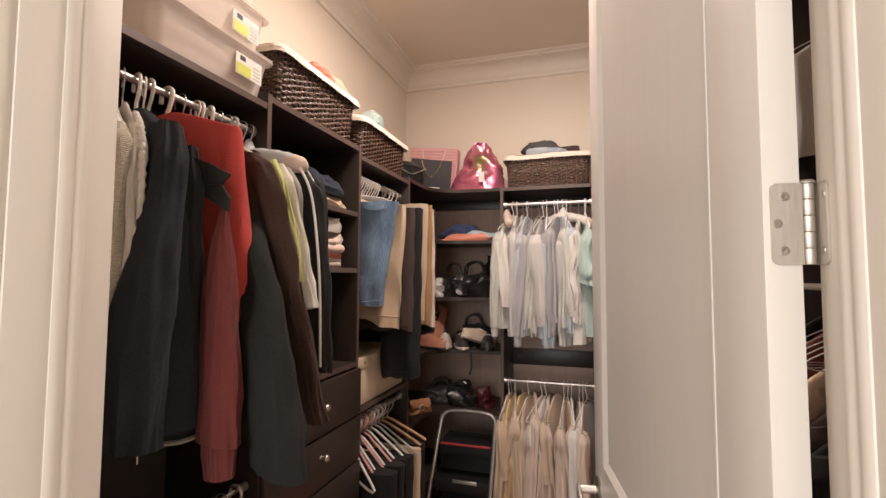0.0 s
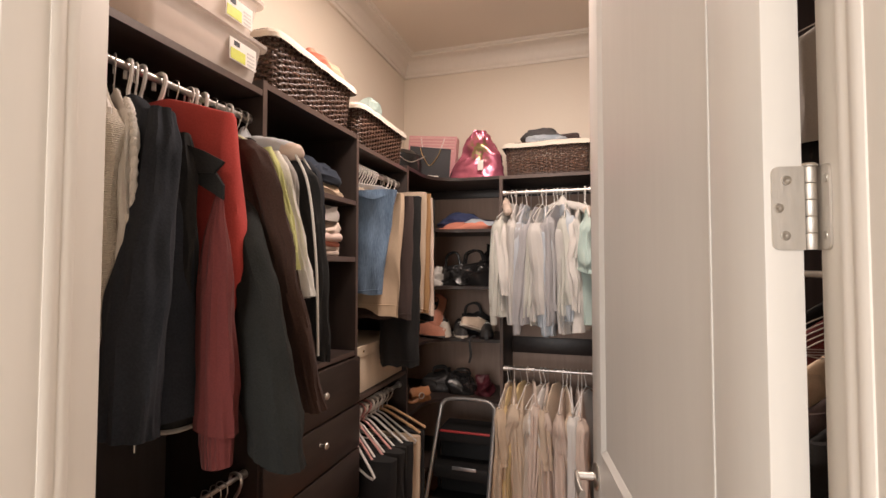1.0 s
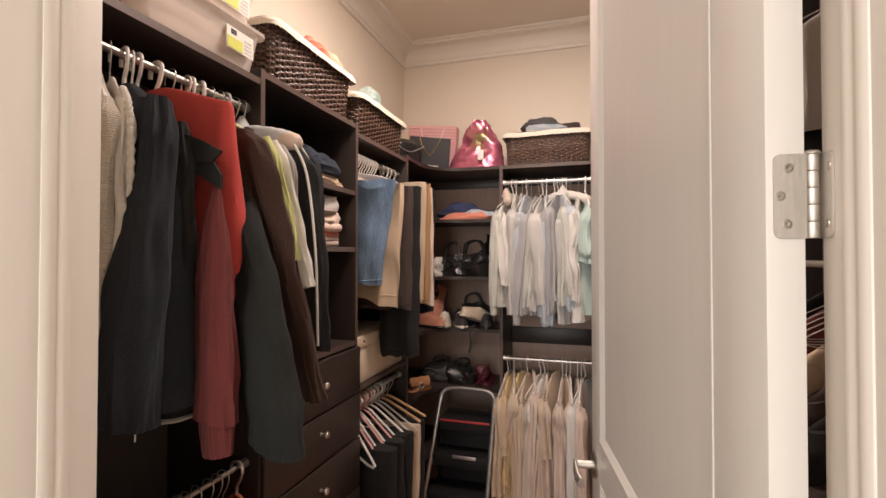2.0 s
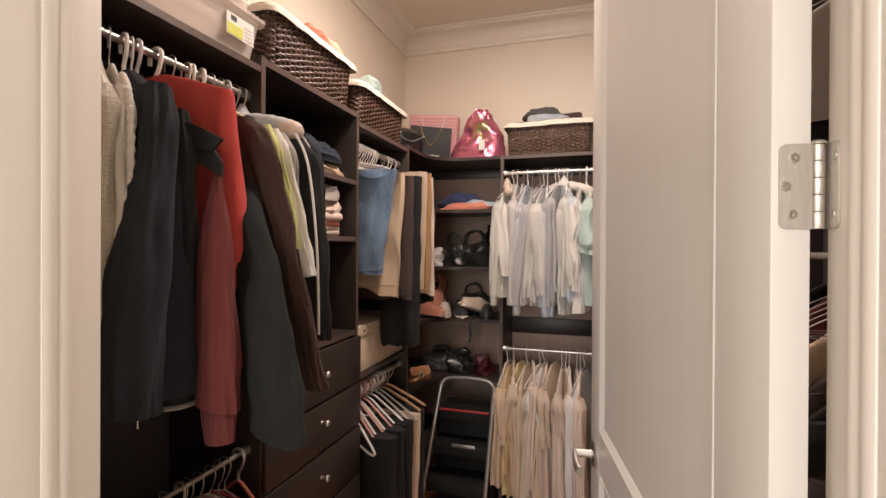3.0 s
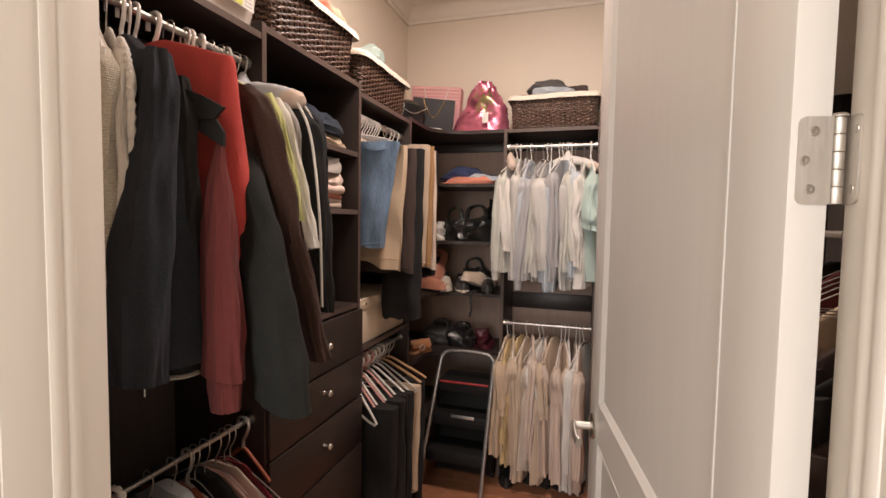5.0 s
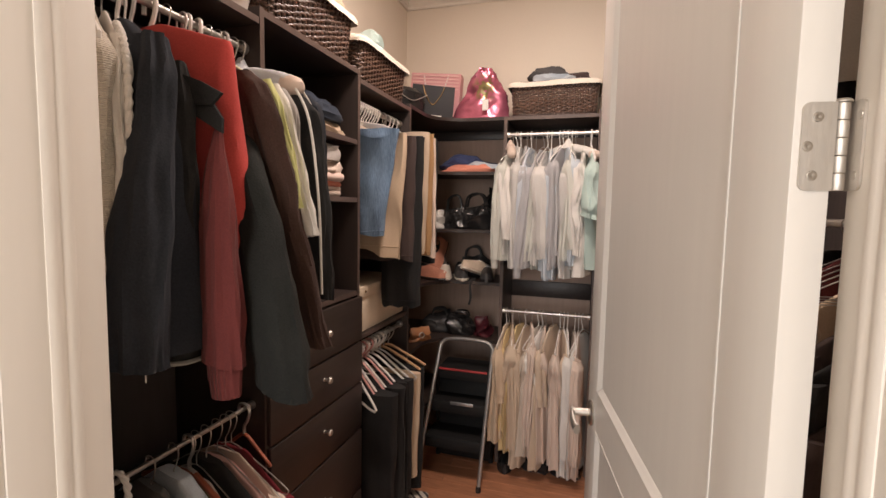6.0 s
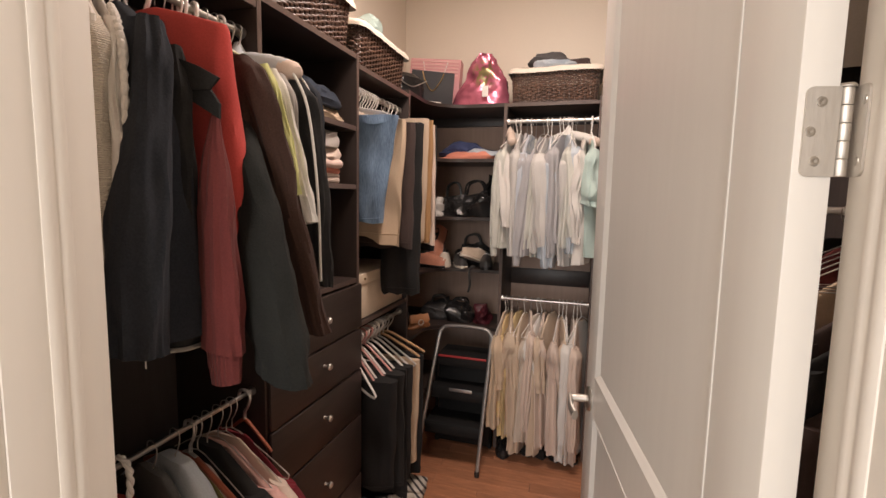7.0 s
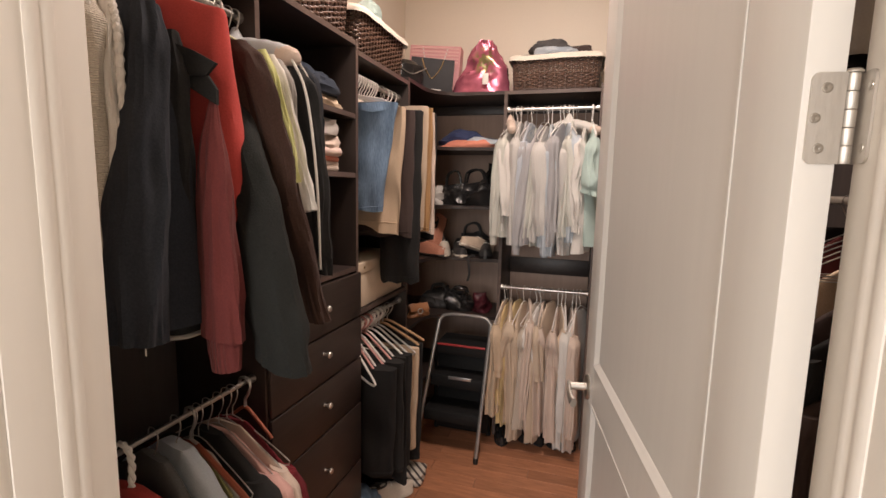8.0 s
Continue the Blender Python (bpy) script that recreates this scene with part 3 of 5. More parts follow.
def sleeve_mesh(side, w, top, length, r0, r1, out, fwd, seed=0.0, drop=0.10, rows=26, cols=40, cuff=True, flat=0.60, wrinkle=0.007, run=6.0, flute=0.0):
    """A hanging sleeve, creased, with a gathered cuff; out: how far its end stands off the shoulder, fwd: and to the garment's back."""
    s = side
    a = Vector((s * (w - r0 * 0.75), 0, top - drop * 0.80))
    b = Vector((s * (w - r0 * 0.40 + 0.15 * out), fwd * 0.15, top - drop - 0.05))
    c = Vector((s * (w - r0 * 0.25 + 0.55 * out), fwd * 0.55, top - drop - length * 0.50))
    e = Vector((s * (w - r0 * 0.15 + out), fwd, top - drop - length))
    P = smooth_path([a, b, c, e], 11)
    n = len(P)
    rings = []
    for i, p in enumerate(P):
        t = i / (n - 1)
        r = r0 + (r1 - r0) * t
        r *= 0.62 + 0.38 * min(1, t * 5)
        if cuff and t > 0.9:
            r *= 0.84 if t > 0.93 else 0.94
        ring = []
        for k in range(cols):
            q = 2 * math.pi * k / cols
            cr = crease((0.22 * math.cos(q), 0.22 * math.sin(q), p.z + 0.05 * math.sin(q + seed)), seed, 9, run)
            rr = r * (1 + 0.05 * math.sin(2 * q + seed * 5 + 3 * t)) + cr * wrinkle * 1.1 * min(1, 3 * t)
            rr *= 1 + flute * min(1, 2.5 * t) * math.sin(5 * q + seed * 7 + 2.2 * noise.noise(Vector((seed, p.z * 3.0, q))))
            v = p + Vector((math.cos(q) * rr, math.sin(q) * rr * flat, 0.15 * rr * math.sin(q + seed)))
            ring.append(v + wobble(v, 9, wrinkle * 0.9, seed) * min(1, 3 * t))
        rings.append(ring)
    last = rings[-1]
    cc = sum(last, Vector()) / len(last)
    rings.append([cc + (p - cc) * 0.8 + Vector((0, 0, 0.02)) for p in last])
    return loft(bmesh.new(), rings)


def collar_mesh(top, r, h, seed=0.0, spread=1.35):
    """A folded collar round the neck opening."""
    rings = []
    for k in range(7):
        t = k / 6
        ring = []
        for j in range(24):
            a = 2 * math.pi * j / 24
            rr = r * (1.0 + (spread - 1) * abs(t - 0.35) * 1.6)
            zz = top + h * (1 - abs(t - 0.35) * 1.9) + 0.006 * math.sin(3 * a + seed)
            ring.append(Vector((rr * math.cos(a), rr * 0.62 * math.sin(a), zz)))
        rings.append(ring)
    return loft(bmesh.new(), rings, cap=False)


SEED = [1.0]


def garment(kind, label, m, material, w=0.21, length=0.7, d=0.035, sleeve=0.55, sr=(0.062, 0.045), out=0.0, fwd=0.0, near=None, sleeve_mat=None,
            collar=False, folds=7, amp=0.3, flare=1.0, drop=0.10, hang_on=None, group="hanging clothes", cuff=None, collar_mat=None, category=None, sides=(1, -1), piping=None, lift=0.0, wrinkle=0.009, sleeve_drop=None, sleeve_at=0.0, round_=0.60, run=6.0, flute=0.0):
    """One garment on its hanger. near: (out, fwd) of the sleeve at +x where it differs."""
    SEED[0] += 1.37
    sd = SEED[0]
    top = -0.072 + lift
    ob = thing(kind, label, category or kind.split("_")[-1], m, group)
    part("body", body_mesh(w, top, length, d, flare, folds, amp, sd, drop=drop, wrinkle=wrinkle, flute=flute), material, ob)
    if sleeve:
        for s in sides:
            o, f = near if (near and s == 1) else (out, fwd)
            sl = part("sleeve", sleeve_mesh(s, w + sleeve_at, top, sleeve, sr[0], sr[1], o, f, sd + s, sleeve_drop or drop, wrinkle=wrinkle, flat=round_, run=run, flute=flute), sleeve_mat or material, ob)
            if piping and s == 1:
                pts = smooth_path([(w - 0.03, -0.024, top - drop * 0.50), (w + 0.022, -0.029, top - drop - 0.05), (w + 0.6 * o + 0.028, f * 0.5 - 0.030, top - drop - sleeve * 0.5), (w + o + 0.020, f - 0.028, top - drop - sleeve + 0.02)], 6)
                part("piping", tube(bmesh.new(), pts, 0.0034, 6), piping, sl, "white piping down the sleeve")
            if cuff and s == 1:
                e = Vector((s * (w + sleeve_at - sr[0] * 0.15 + o), f, top - (sleeve_drop or drop) - sleeve))
                cb = bmesh.new()
                loft(cb, [[e + Vector((math.cos(q) * sr[1] * k, math.sin(q) * sr[1] * k * 0.75, z)) for q in (2 * math.pi * i / 20 for i in range(20))]
                          for k, z in ((0.80, 0.05), (0.86, 0.035), (0.84, -0.025), (0.76, -0.05), (0.6, -0.045))])
                part("cuff", cb, cuff, sl)
    if collar:
        part("collar", collar_mesh(top, 0.058, 0.035, sd), collar_mat or material, ob)
    if hang_on is not None:
        hanger(hang_on, m)
    return ob


def free_sleeve(pts, radii, seed, flat=0.62, wrinkle=0.006, cols=60):
    """A sleeve that hangs along the given line, narrow at the shoulder seam."""
    P = smooth_path(pts, 16)
    n = len(P)
    rings = []
    for i, p in enumerate(P):
        f = i / (n - 1) * (len(radii) - 1)
        k = min(int(f), len(radii) - 2)
        r = radii[k] + (radii[k + 1] - radii[k]) * (f - k)
        ring = []
        for j in range(cols):
            q = 2 * math.pi * j / cols
            rr = r + crease((0.2 * math.cos(q), 0.2 * math.sin(q), p.z), seed, 9, 4) * wrinkle * min(1, r / 0.03)
            sl = noise.noise(Vector((math.cos(q) * 1.1 + seed, math.sin(q) * 1.1, p.z * 7 + 0.9 * math.sin(q + seed))))
            rr += (1 - 3.0 * abs(sl)) * wrinkle * 0.45 * min(1, r / 0.03)
            v = p + Vector((math.cos(q) * rr, math.sin(q) * rr * flat, 0.1 * rr * math.sin(q + seed)))
            ring.append(v + wobble(v, 9, wrinkle * 0.6, seed))
        rings.append(ring)
    c = sum(rings[-1], Vector()) / cols
    rings.append([c + (p - c) * 0.8 + Vector((0, 0, 0.015)) for p in rings[-1]])
    return loft(bmesh.new(), rings)


def trouser_mesh(x0, x1, top, length, d, seed, taper=0.85, rows=26, cols=52, notch=0.0):
    """Trousers hung flat: from x0 to x1, soft folds down the legs."""
    cx, hw = (x0 + x1) / 2, (x1 - x0) / 2
    rings = []
    for k in range(rows + 1):
        t = k / rows
        z = top - length * t
        ww = hw * (1 + (taper - 1) * t)
        ring = []
        for j in range(cols):
            a = 2 * math.pi * j / cols
            ca, sa = math.cos(a), math.sin(a)
            x = ww * math.copysign(abs(ca) ** 0.7, ca)
            f = 1 + (0.10 + 0.30 * t) * math.sin(5 * x / hw + seed + 0.6 * math.sin(6 * z + seed))
            p = Vector((cx + x + 0.012 * t * math.sin(seed), d * math.copysign(abs(sa) ** 0.7, sa) * f, z))
            p.y += math.copysign(1, sa) * 0.015 * crease((x, math.copysign(0.2, sa), z), seed, 13, 2.0) * min(1, 3 * abs(sa))
            p += wobble(p, 9, 0.007, seed)
            if t == 1:
                p.z += notch * x / hw + 0.006 * math.sin(9 * x / hw + seed)
            ring.append(p)
        rings.append(ring)
    last = rings[-1]
    c = sum(last, Vector()) / len(last)
    rings.append([c + (p - c) * 0.85 + Vector((0, 0, 0.03)) for p in last])
    return loft(bmesh.new(), rings)


def trousers(kind, label, m, material, x0, x1, top, length, d=0.018, taper=0.85, notch=0.0, band=None, hang_on=None, clip=False, category="trousers"):
    SEED[0] += 1.37
    ob = thing(kind, label, category, m, "hanging trousers")
    part("cloth", trouser_mesh(x0, x1, top, length, d, SEED[0], taper, notch=notch), material, ob)
    vs = ob.children[0].data.vertices
    part("hem", tube(bmesh.new(), [vs[25 * 52 + j].co.copy() for j in range(52)], 0.0022, 5, closed=True), material, ob)
    if band:
        part("waistband", trouser_mesh(x0 + 0.002, x1 - 0.002, top + 0.004, 0.032, d * 1.12, SEED[0], 1.0, rows=3), band, ob)
    if hang_on is not None:
        hanger(hang_on, m)
    if clip:
        part("clip", boxed((x0 + x1) / 2 - 0.015, (x0 + x1) / 2 + 0.022, -d - 0.006, d + 0.006, top - 0.022, top + 0.022, bevel=0.004), M_BOXW, ob, "cream plastic clip")
    return ob


C_BEIGE = cloth("beige_knit", (0.57, 0.515, 0.44), ribs=1700, vary=0.14, bump=0.6, rib_axis="Z")
C_WHITE = cloth("white_cotton", (0.63, 0.60, 0.56), vary=0.06)
C_NAVY = cloth("navy_wool", (0.0230, 0.0262, 0.0335), vary=0.35, sheen=0.02)
C_BLACK = cloth("black_wool", (0.0215, 0.0208, 0.0208), vary=0.3, sheen=0.02)
C_CHAR = cloth("charcoal_cotton", (0.022, 0.021, 0.0205), vary=0.2)
C_RED = cloth("red_fleece", (0.48, 0.068, 0.060), vary=0.14)
C_MAROON = cloth("maroon_knit", (0.125, 0.031, 0.030), vary=0.16)
C_RIB = cloth("maroon_rib", (0.125, 0.031, 0.030), vary=0.14, ribs=700, rib_axis="X")
C_GREEN = cloth("black_green_fleece", (0.0155, 0.0165, 0.0155), vary=0.35, bump=0.35, sheen=0.02)
C_BROWN = cloth("brown_suede", (0.052, 0.029, 0.023), vary=0.32)
C_LTBLUE = cloth("pale_blue_satin", (0.52, 0.54, 0.57), vary=0.06, rough=0.5)
C_GREY = cloth("grey_cotton", (0.30, 0.28, 0.26), vary=0.08)
C_LIME = cloth("lime_cotton", (0.50, 0.50, 0.22), vary=0.08)
C_DENIM = cloth("blue_denim", (0.165, 0.245, 0.360), vary=0.38, stretch=(1, 1, 0.16), scale=14, bump=0.4)
C_DENIMD = cloth("dark_denim", (0.030, 0.038, 0.055), vary=0.25)
C_SAND = cloth("sand_cotton", (0.55, 0.42, 0.30), vary=0.10)
C_TAN = cloth("tan_corduroy", (0.36, 0.21, 0.10), vary=0.12, ribs=500, rib_axis="X")
C_DKBROWN = cloth("dark_brown_cotton", (0.060, 0.042, 0.038), vary=0.15)
C_PINK = cloth("pink_cotton", (0.62, 0.37, 0.33), vary=0.08)
C_CREAM = cloth("cream_cotton", (0.54, 0.425, 0.32), vary=0.07)
C_YELLOW = cloth("pale_yellow_cotton", (0.62, 0.47, 0.25), vary=0.07)
C_IVORY = cloth("ivory_cotton", (0.585, 0.47, 0.395), vary=0.06)
C_LILAC = cloth("grey_lilac_cotton", (0.37, 0.36, 0.365), vary=0.08)
C_SKY = cloth("pale_blue_cotton", (0.43, 0.47, 0.51), vary=0.08)
C_SKYS = cloth("blue_striped_cotton", (0.55, 0.57, 0.59), stripe=(0.36, 0.41, 0.48), stripe_scale=80, rib_axis="Y", vary=0.05)
C_GREYK2 = cloth("grey_beige_cotton", (0.50, 0.43, 0.36), vary=0.07)
C_MINT = cloth("mint_cotton", (0.40, 0.50, 0.465), vary=0.07)
C_STRIPE = cloth("white_striped_cotton", (0.57, 0.545, 0.51), stripe=(0.46, 0.44, 0.42), stripe_scale=70, rib_axis="Y", vary=0.05)
C_COOLW = cloth("cool_white_cotton", (0.52, 0.515, 0.465), vary=0.07)
C_OLIVE = cloth("olive_cotton", (0.28, 0.25, 0.10), vary=0.1)
C_SALMON = cloth("salmon_cotton", (0.68, 0.26, 0.18), vary=0.1)
C_BLUE = cloth("royal_blue_cotton", (0.045, 0.057, 0.125), vary=0.15)
C_ASH = cloth("ash_grey_fleece", (0.12, 0.118, 0.116), vary=0.2)
C_BLUEGREY = cloth("blue_grey_fleece", (0.62, 0.67, 0.73), vary=0.1)
C_BLUSH = cloth("blush_linen", (0.72, 0.55, 0.48), vary=0.06)
C_DKRED = cloth("dark_red_knit", (0.17, 0.020, 0.028), vary=0.12, ribs=2400)
C_PATTERN = cloth("zigzag_print", (0.55, 0.50, 0.44), stripe=(0.07, 0.06, 0.06), stripe_scale=14, rib_axis="DIAGONAL")

def hem_band(ob, radius, material, label, up=0, cols=60, rows=34):
    """A raised edge round the hem of a garment's body."""
    vs = ob.children[0].data.vertices
    ring = [vs[(rows - up) * cols + j].co.copy() for j in range(cols)]
    part("hem", tube(bmesh.new(), ring, radius, 6, closed=True), material, ob, label)


def padded_hanger(label, m, material, tip, half=0.235):
    """A padded hanger: thick gathered arms, a puffed neck and wrapped ends."""
    ob = thing("padded_hanger", label, "hanger", m, "hangers")
    line = smooth_path([(-half, 0, -0.132), (-half * 0.85, 0, -0.120), (-half * 0.5, 0, -0.096), (0, 0, -0.080), (half * 0.5, 0, -0.096), (half * 0.85, 0, -0.116), (half, 0, -0.128)], 5)
    n = len(line)
    rad = [0.0235 * (0.90 + 0.10 * math.sin(math.pi * k / (n - 1))) + 0.0011 * math.sin(k * 2.2) for k in range(n)]
    part("pad", tube(bmesh.new(), line, rad, 16), material, ob)
    part("neck", lathe(bmesh.new(), [(0.0, -0.088), (0.036, -0.084), (0.028, -0.064), (0.016, -0.046), (0.008, -0.030), (0.0, -0.026)], 16), material, ob, "gathered satin neck")
    for e in (-1, 1):
        a, z = e * half, line[0].z if e < 0 else line[-1].z
        pts = [(a - e * 0.034, 0, z + 0.007), (a - e * 0.016, 0, z + 0.003), (a + e * 0.004, 0, z - 0.003), (a + e * 0.016, 0, z - 0.008), (a + e * 0.021, 0, z - 0.010)]
        part("wrapped_end", tube(bmesh.new(), pts, [0.0242, 0.0252, 0.0238, 0.0165, 0.006], 16), tip, ob, "cream wrapped end")
    part("hook", tube(bmesh.new(), smooth_path([(-0.021, 0, -0.015), (-0.018, 0, 0.008), (0, 0, 0.0155), (0.018, 0, 0.008), (0.015, 0, -0.02), (0, 0, -0.05), (0, 0, -0.075)], 3), 0.002, 7), M_WIRE, ob)
    return ob


R1, RZ1 = -0.937, 1.930
# upper rod beside the doorway, from the door inwards
garment("knit_cardigan", "beige cable-knit cardigan hanging on the rod", hang("y", 0.700, R1, RZ1, -32), C_BEIGE, w=0.200, length=0.57, d=0.045, sleeve=0.50, sr=(0.058, 0.036), near=(-0.045, 0.0), hang_on=H_WHITE)
bl = garment("blouse", "white blouse with a ruffled edge hanging on the rod", hang("y", 0.733, R1, RZ1, -32), C_WHITE, w=0.214, length=0.56, d=0.011, sleeve=0.35, sr=(0.026, 0.024), folds=12, amp=0.5, hang_on=H_WIRE)
rf = smooth_path([(0.155, 0.004, -0.122), (0.212, 0.006, -0.165), (0.232, 0.008, -0.230), (0.232, 0.008, -0.330), (0.222, 0.008, -0.46), (0.212, 0.008, -0.58)], 14)
part("ruffle", tube(bmesh.new(), [p + Vector((0.002 * abs(math.sin(k * 1.05)), 0.001 * math.sin(k * 2.1), 0)) for k, p in enumerate(rf)], [0.0050 + 0.0016 * abs(math.sin(k * 1.05)) for k in range(len(rf))], 8), C_WHITE, bl, "scalloped white edge")
wc = garment("wool_coat", "dark navy wool coat hanging on the rod", hang("y", 0.765, R1, RZ1, -23), C_NAVY, w=0.228, length=0.635, d=0.054, sleeve=0.50, sr=(0.060, 0.060), sides=(-1,), hang_on=H_STEEP, drop=0.105, wrinkle=0.011, flare=1.10, folds=4)
part("sleeve", free_sleeve([(0.188, -0.004, -0.140), (0.210, -0.012, -0.215), (0.228, -0.030, -0.34), (0.250, -0.050, -0.49), (0.260, -0.062, -0.60), (0.254, -0.064, -0.708)], [0.030, 0.047, 0.056, 0.063, 0.065, 0.064], 2.2, wrinkle=0.010), C_NAVY, wc)
part("tag", boxed(0.258, 0.2605, -0.052, -0.0505, -0.738, -0.700), M_PAPER, wc, "small white paper tag")
jk = garment("jacket", "black jacket with a turned-down collar and a pale hem", hang("y", 0.795, R1, RZ1, -17), C_BLACK, w=0.214, length=0.645, d=0.046, sleeve=0.44, sr=(0.054, 0.056), sides=(-1,), hang_on=H_STEEPG, drop=0.130, wrinkle=0.010, lift=-0.012, flare=1.06, folds=4)
part("sleeve", free_sleeve([(0.172, -0.004, -0.170), (0.190, -0.014, -0.25), (0.196, -0.022, -0.36), (0.190, -0.010, -0.50), (0.178, 0.010, -0.60)], [0.026, 0.048, 0.052, 0.050, 0.046], 8.1, wrinkle=0.009), C_BLACK, jk)
hem_band(jk, 0.0050, C_GREY, "pale grey hem edge", 0)
hem_band(jk, 0.0035, C_GREY, "pale grey seam over the hem", 1)
rj = garment("fleece_jacket", "red fleece jacket with maroon sleeves and ribbed cuffs", hang("y", 0.842, R1, RZ1, -10), C_RED, w=0.252, length=0.55, d=0.042, sleeve=0, lift=0.020, drop=0.062, flare=1.13, hang_on=H_WHITE, wrinkle=0.008, amp=0.15)
SEAM = [(0.266, -0.040, -0.270), (0.272, -0.050, -0.325), (0.281, -0.056, -0.405), (0.288, -0.060, -0.500), (0.292, -0.060, -0.610), (0.292, -0.060, -0.735)]
rs = part("sleeve", free_sleeve(SEAM, [0.004, 0.012, 0.025, 0.037, 0.043, 0.043], 4.0, wrinkle=0.008), C_MAROON, rj, "maroon sleeve")
part("cuff", free_sleeve([(0.292, -0.060, -0.722), (0.294, -0.060, -0.755), (0.298, -0.060, -0.795)], [0.037, 0.036, 0.031], 7.0, wrinkle=0.003), C_RIB, rs, "ribbed maroon cuff")
part("sleeve", free_sleeve([(-0.225, -0.01, -0.13), (-0.25, -0.01, -0.30), (-0.25, 0.0, -0.60)], [0.04, 0.045, 0.04], 5.0), C_MAROON, rj, "maroon sleeve")
garment("fleece_pullover", "black-green fleece pullover with wide hanging sleeves", hang("y", 0.940, R1, RZ1, -20), C_GREEN, w=0.215, length=0.55, d=0.040, sleeve=0.515, sr=(0.060, 0.084), near=(0.185, -0.01), hang_on=H_STEEP, drop=0.16, wrinkle=0.010, lift=-0.050)
garment("suede_coat", "dark brown suede coat hanging on the rod", hang("y", 0.972, R1, RZ1, -23), C_BROWN, w=0.246, length=0.62, d=0.036, sleeve=0.60, sr=(0.056, 0.038), near=(0.050, 0.145), hang_on=H_WHITE, wrinkle=0.010, drop=0.085)
garment("tee_shirt", "lime green shirt between darker clothes on the rod", hang("y", 1.003, R1, RZ1, -18), C_LIME, w=0.256, length=0.50, d=0.022, sleeve=0.27, sr=(0.034, 0.03), near=(0.030, 0.04), hang_on=H_WIRE)
garment("shirt", "white shirt between darker clothes on the rod", hang("y", 1.034, R1, RZ1, -15), C_WHITE, w=0.240, length=0.56, d=0.014, sleeve=0.33, sr=(0.034, 0.028), near=(0.050, 0.045), hang_on=H_WIRE)
garment("sweatshirt", "grey sweatshirt between darker clothes on the rod", hang("y", 1.056, R1, RZ1, -13), C_GREY, w=0.240, length=0.40, d=0.020, sleeve=0.22, sr=(0.050, 0.030), near=(-0.005, 0.02), hang_on=H_GREY, drop=0.065, lift=-0.030)
garment("track_jacket", "black track jacket with white piping on the rod", hang("y", 1.088, R1, RZ1, -2), C_BLACK, w=0.240, length=0.60, d=0.018, sleeve=0.50, sr=(0.048, 0.042), near=(0.036, 0.0), hang_on=H_WIRE, piping=C_WHITE)
garment("dark_jacket", "charcoal jacket with white piping beside the tower panel", hang("y", 1.113, R1, RZ1, 4), C_NAVY, w=0.220, length=0.64, d=0.012, sleeve=0.48, sr=(0.046, 0.042), near=(0.008, 0.015), hang_on=H_WIRE, piping=C_WHITE, drop=0.08)
LAPELS = (((-0.735, 1.737), (-0.700, 1.724), (-0.653, 1.700), (-0.676, 1.680), (-0.735, 1.682)),
          ((-0.735, 1.690), (-0.679, 1.683), (-0.659, 1.656), (-0.660, 1.629), (-0.712, 1.660)))
for e0, pts in enumerate(LAPELS):
    inv = jk.matrix_basis.inverted()
    part("lapel", loft(bmesh.new(), [[inv @ Vector((x, 0.735 + 0.006 * e0 - 0.30 * max(0, -0.69 - x) + e, z)) for x, z in pts] for e in (-0.003, 0.003)]), C_BLACK, jk, "pointed black lapel")
for yy, hd_, tn in ((0.782, H_THIN, -30), (0.880, H_WIRE, -12), (0.926, H_THIN, -16)):
    hanger(hd_, hang("y", yy, R1, RZ1, tn))
padded_hanger("pale blue padded satin hanger with cream ends", hang("y", 1.122, R1, RZ1, -14), C_LTBLUE, C_IVORY, 0.214)
R2, RZ2 = -0.930, 0.915
# lower rod
garment("pullover", "bright red pullover on a braided white hanger", hang("y", 0.722, R2, RZ2, 2), C_RED, w=0.215, length=0.50, d=0.050, sleeve=0.42, hang_on=None, drop=0.065, lift=-0.004)
tw = thing("braided_hanger", "thick white braided hanger in a red pullover", "hanger", hang("y", 0.722, R2, RZ2, 2), "hangers")
hk_ = smooth_path([(-0.024, 0, -0.016), (-0.022, 0, 0.004), (-0.008, 0, 0.017), (0.010, 0, 0.017), (0.024, 0, 0.000), (0.027, 0, -0.024), (0.025, 0, -0.055), (0.022, 0, -0.082)], 5)
for q0 in (0, math.pi):
    part("strand", tube(bmesh.new(), [p + Vector((0.0036 * math.cos(q0 + k * 0.75), 0.0036 * math.sin(q0 + k * 0.75), 0)) for k, p in enumerate(hk_)], 0.0046, 8), M_PLW, tw)
part("arms", tube(bmesh.new(), smooth_path([(-0.18, 0, -0.150), (-0.08, 0, -0.105), (0.02, 0, -0.084), (0.10, 0, -0.108), (0.18, 0, -0.150)], 4), 0.0068, 8), M_PLW, tw)
garment("pullover", "ash grey pullover behind the red one on the lower rod", hang("y", 0.800, R2, RZ2, -15), C_ASH, w=0.190, length=0.55, d=0.040, sleeve=0.42, sr=(0.050, 0.045), hang_on=H_WIRE, drop=0.105, lift=0.020)
garment("fleece", "thick blue-grey fleece on a wire hanger on the lower rod", hang("y", 0.862, R2, RZ2, -14), C_BLUEGREY, w=0.252, length=0.60, d=0.070, sleeve=0.48, sr=(0.078, 0.07), near=(0.05, -0.02), hang_on=H_WIRE, drop=0.135, wrinkle=0.014, lift=0.016)
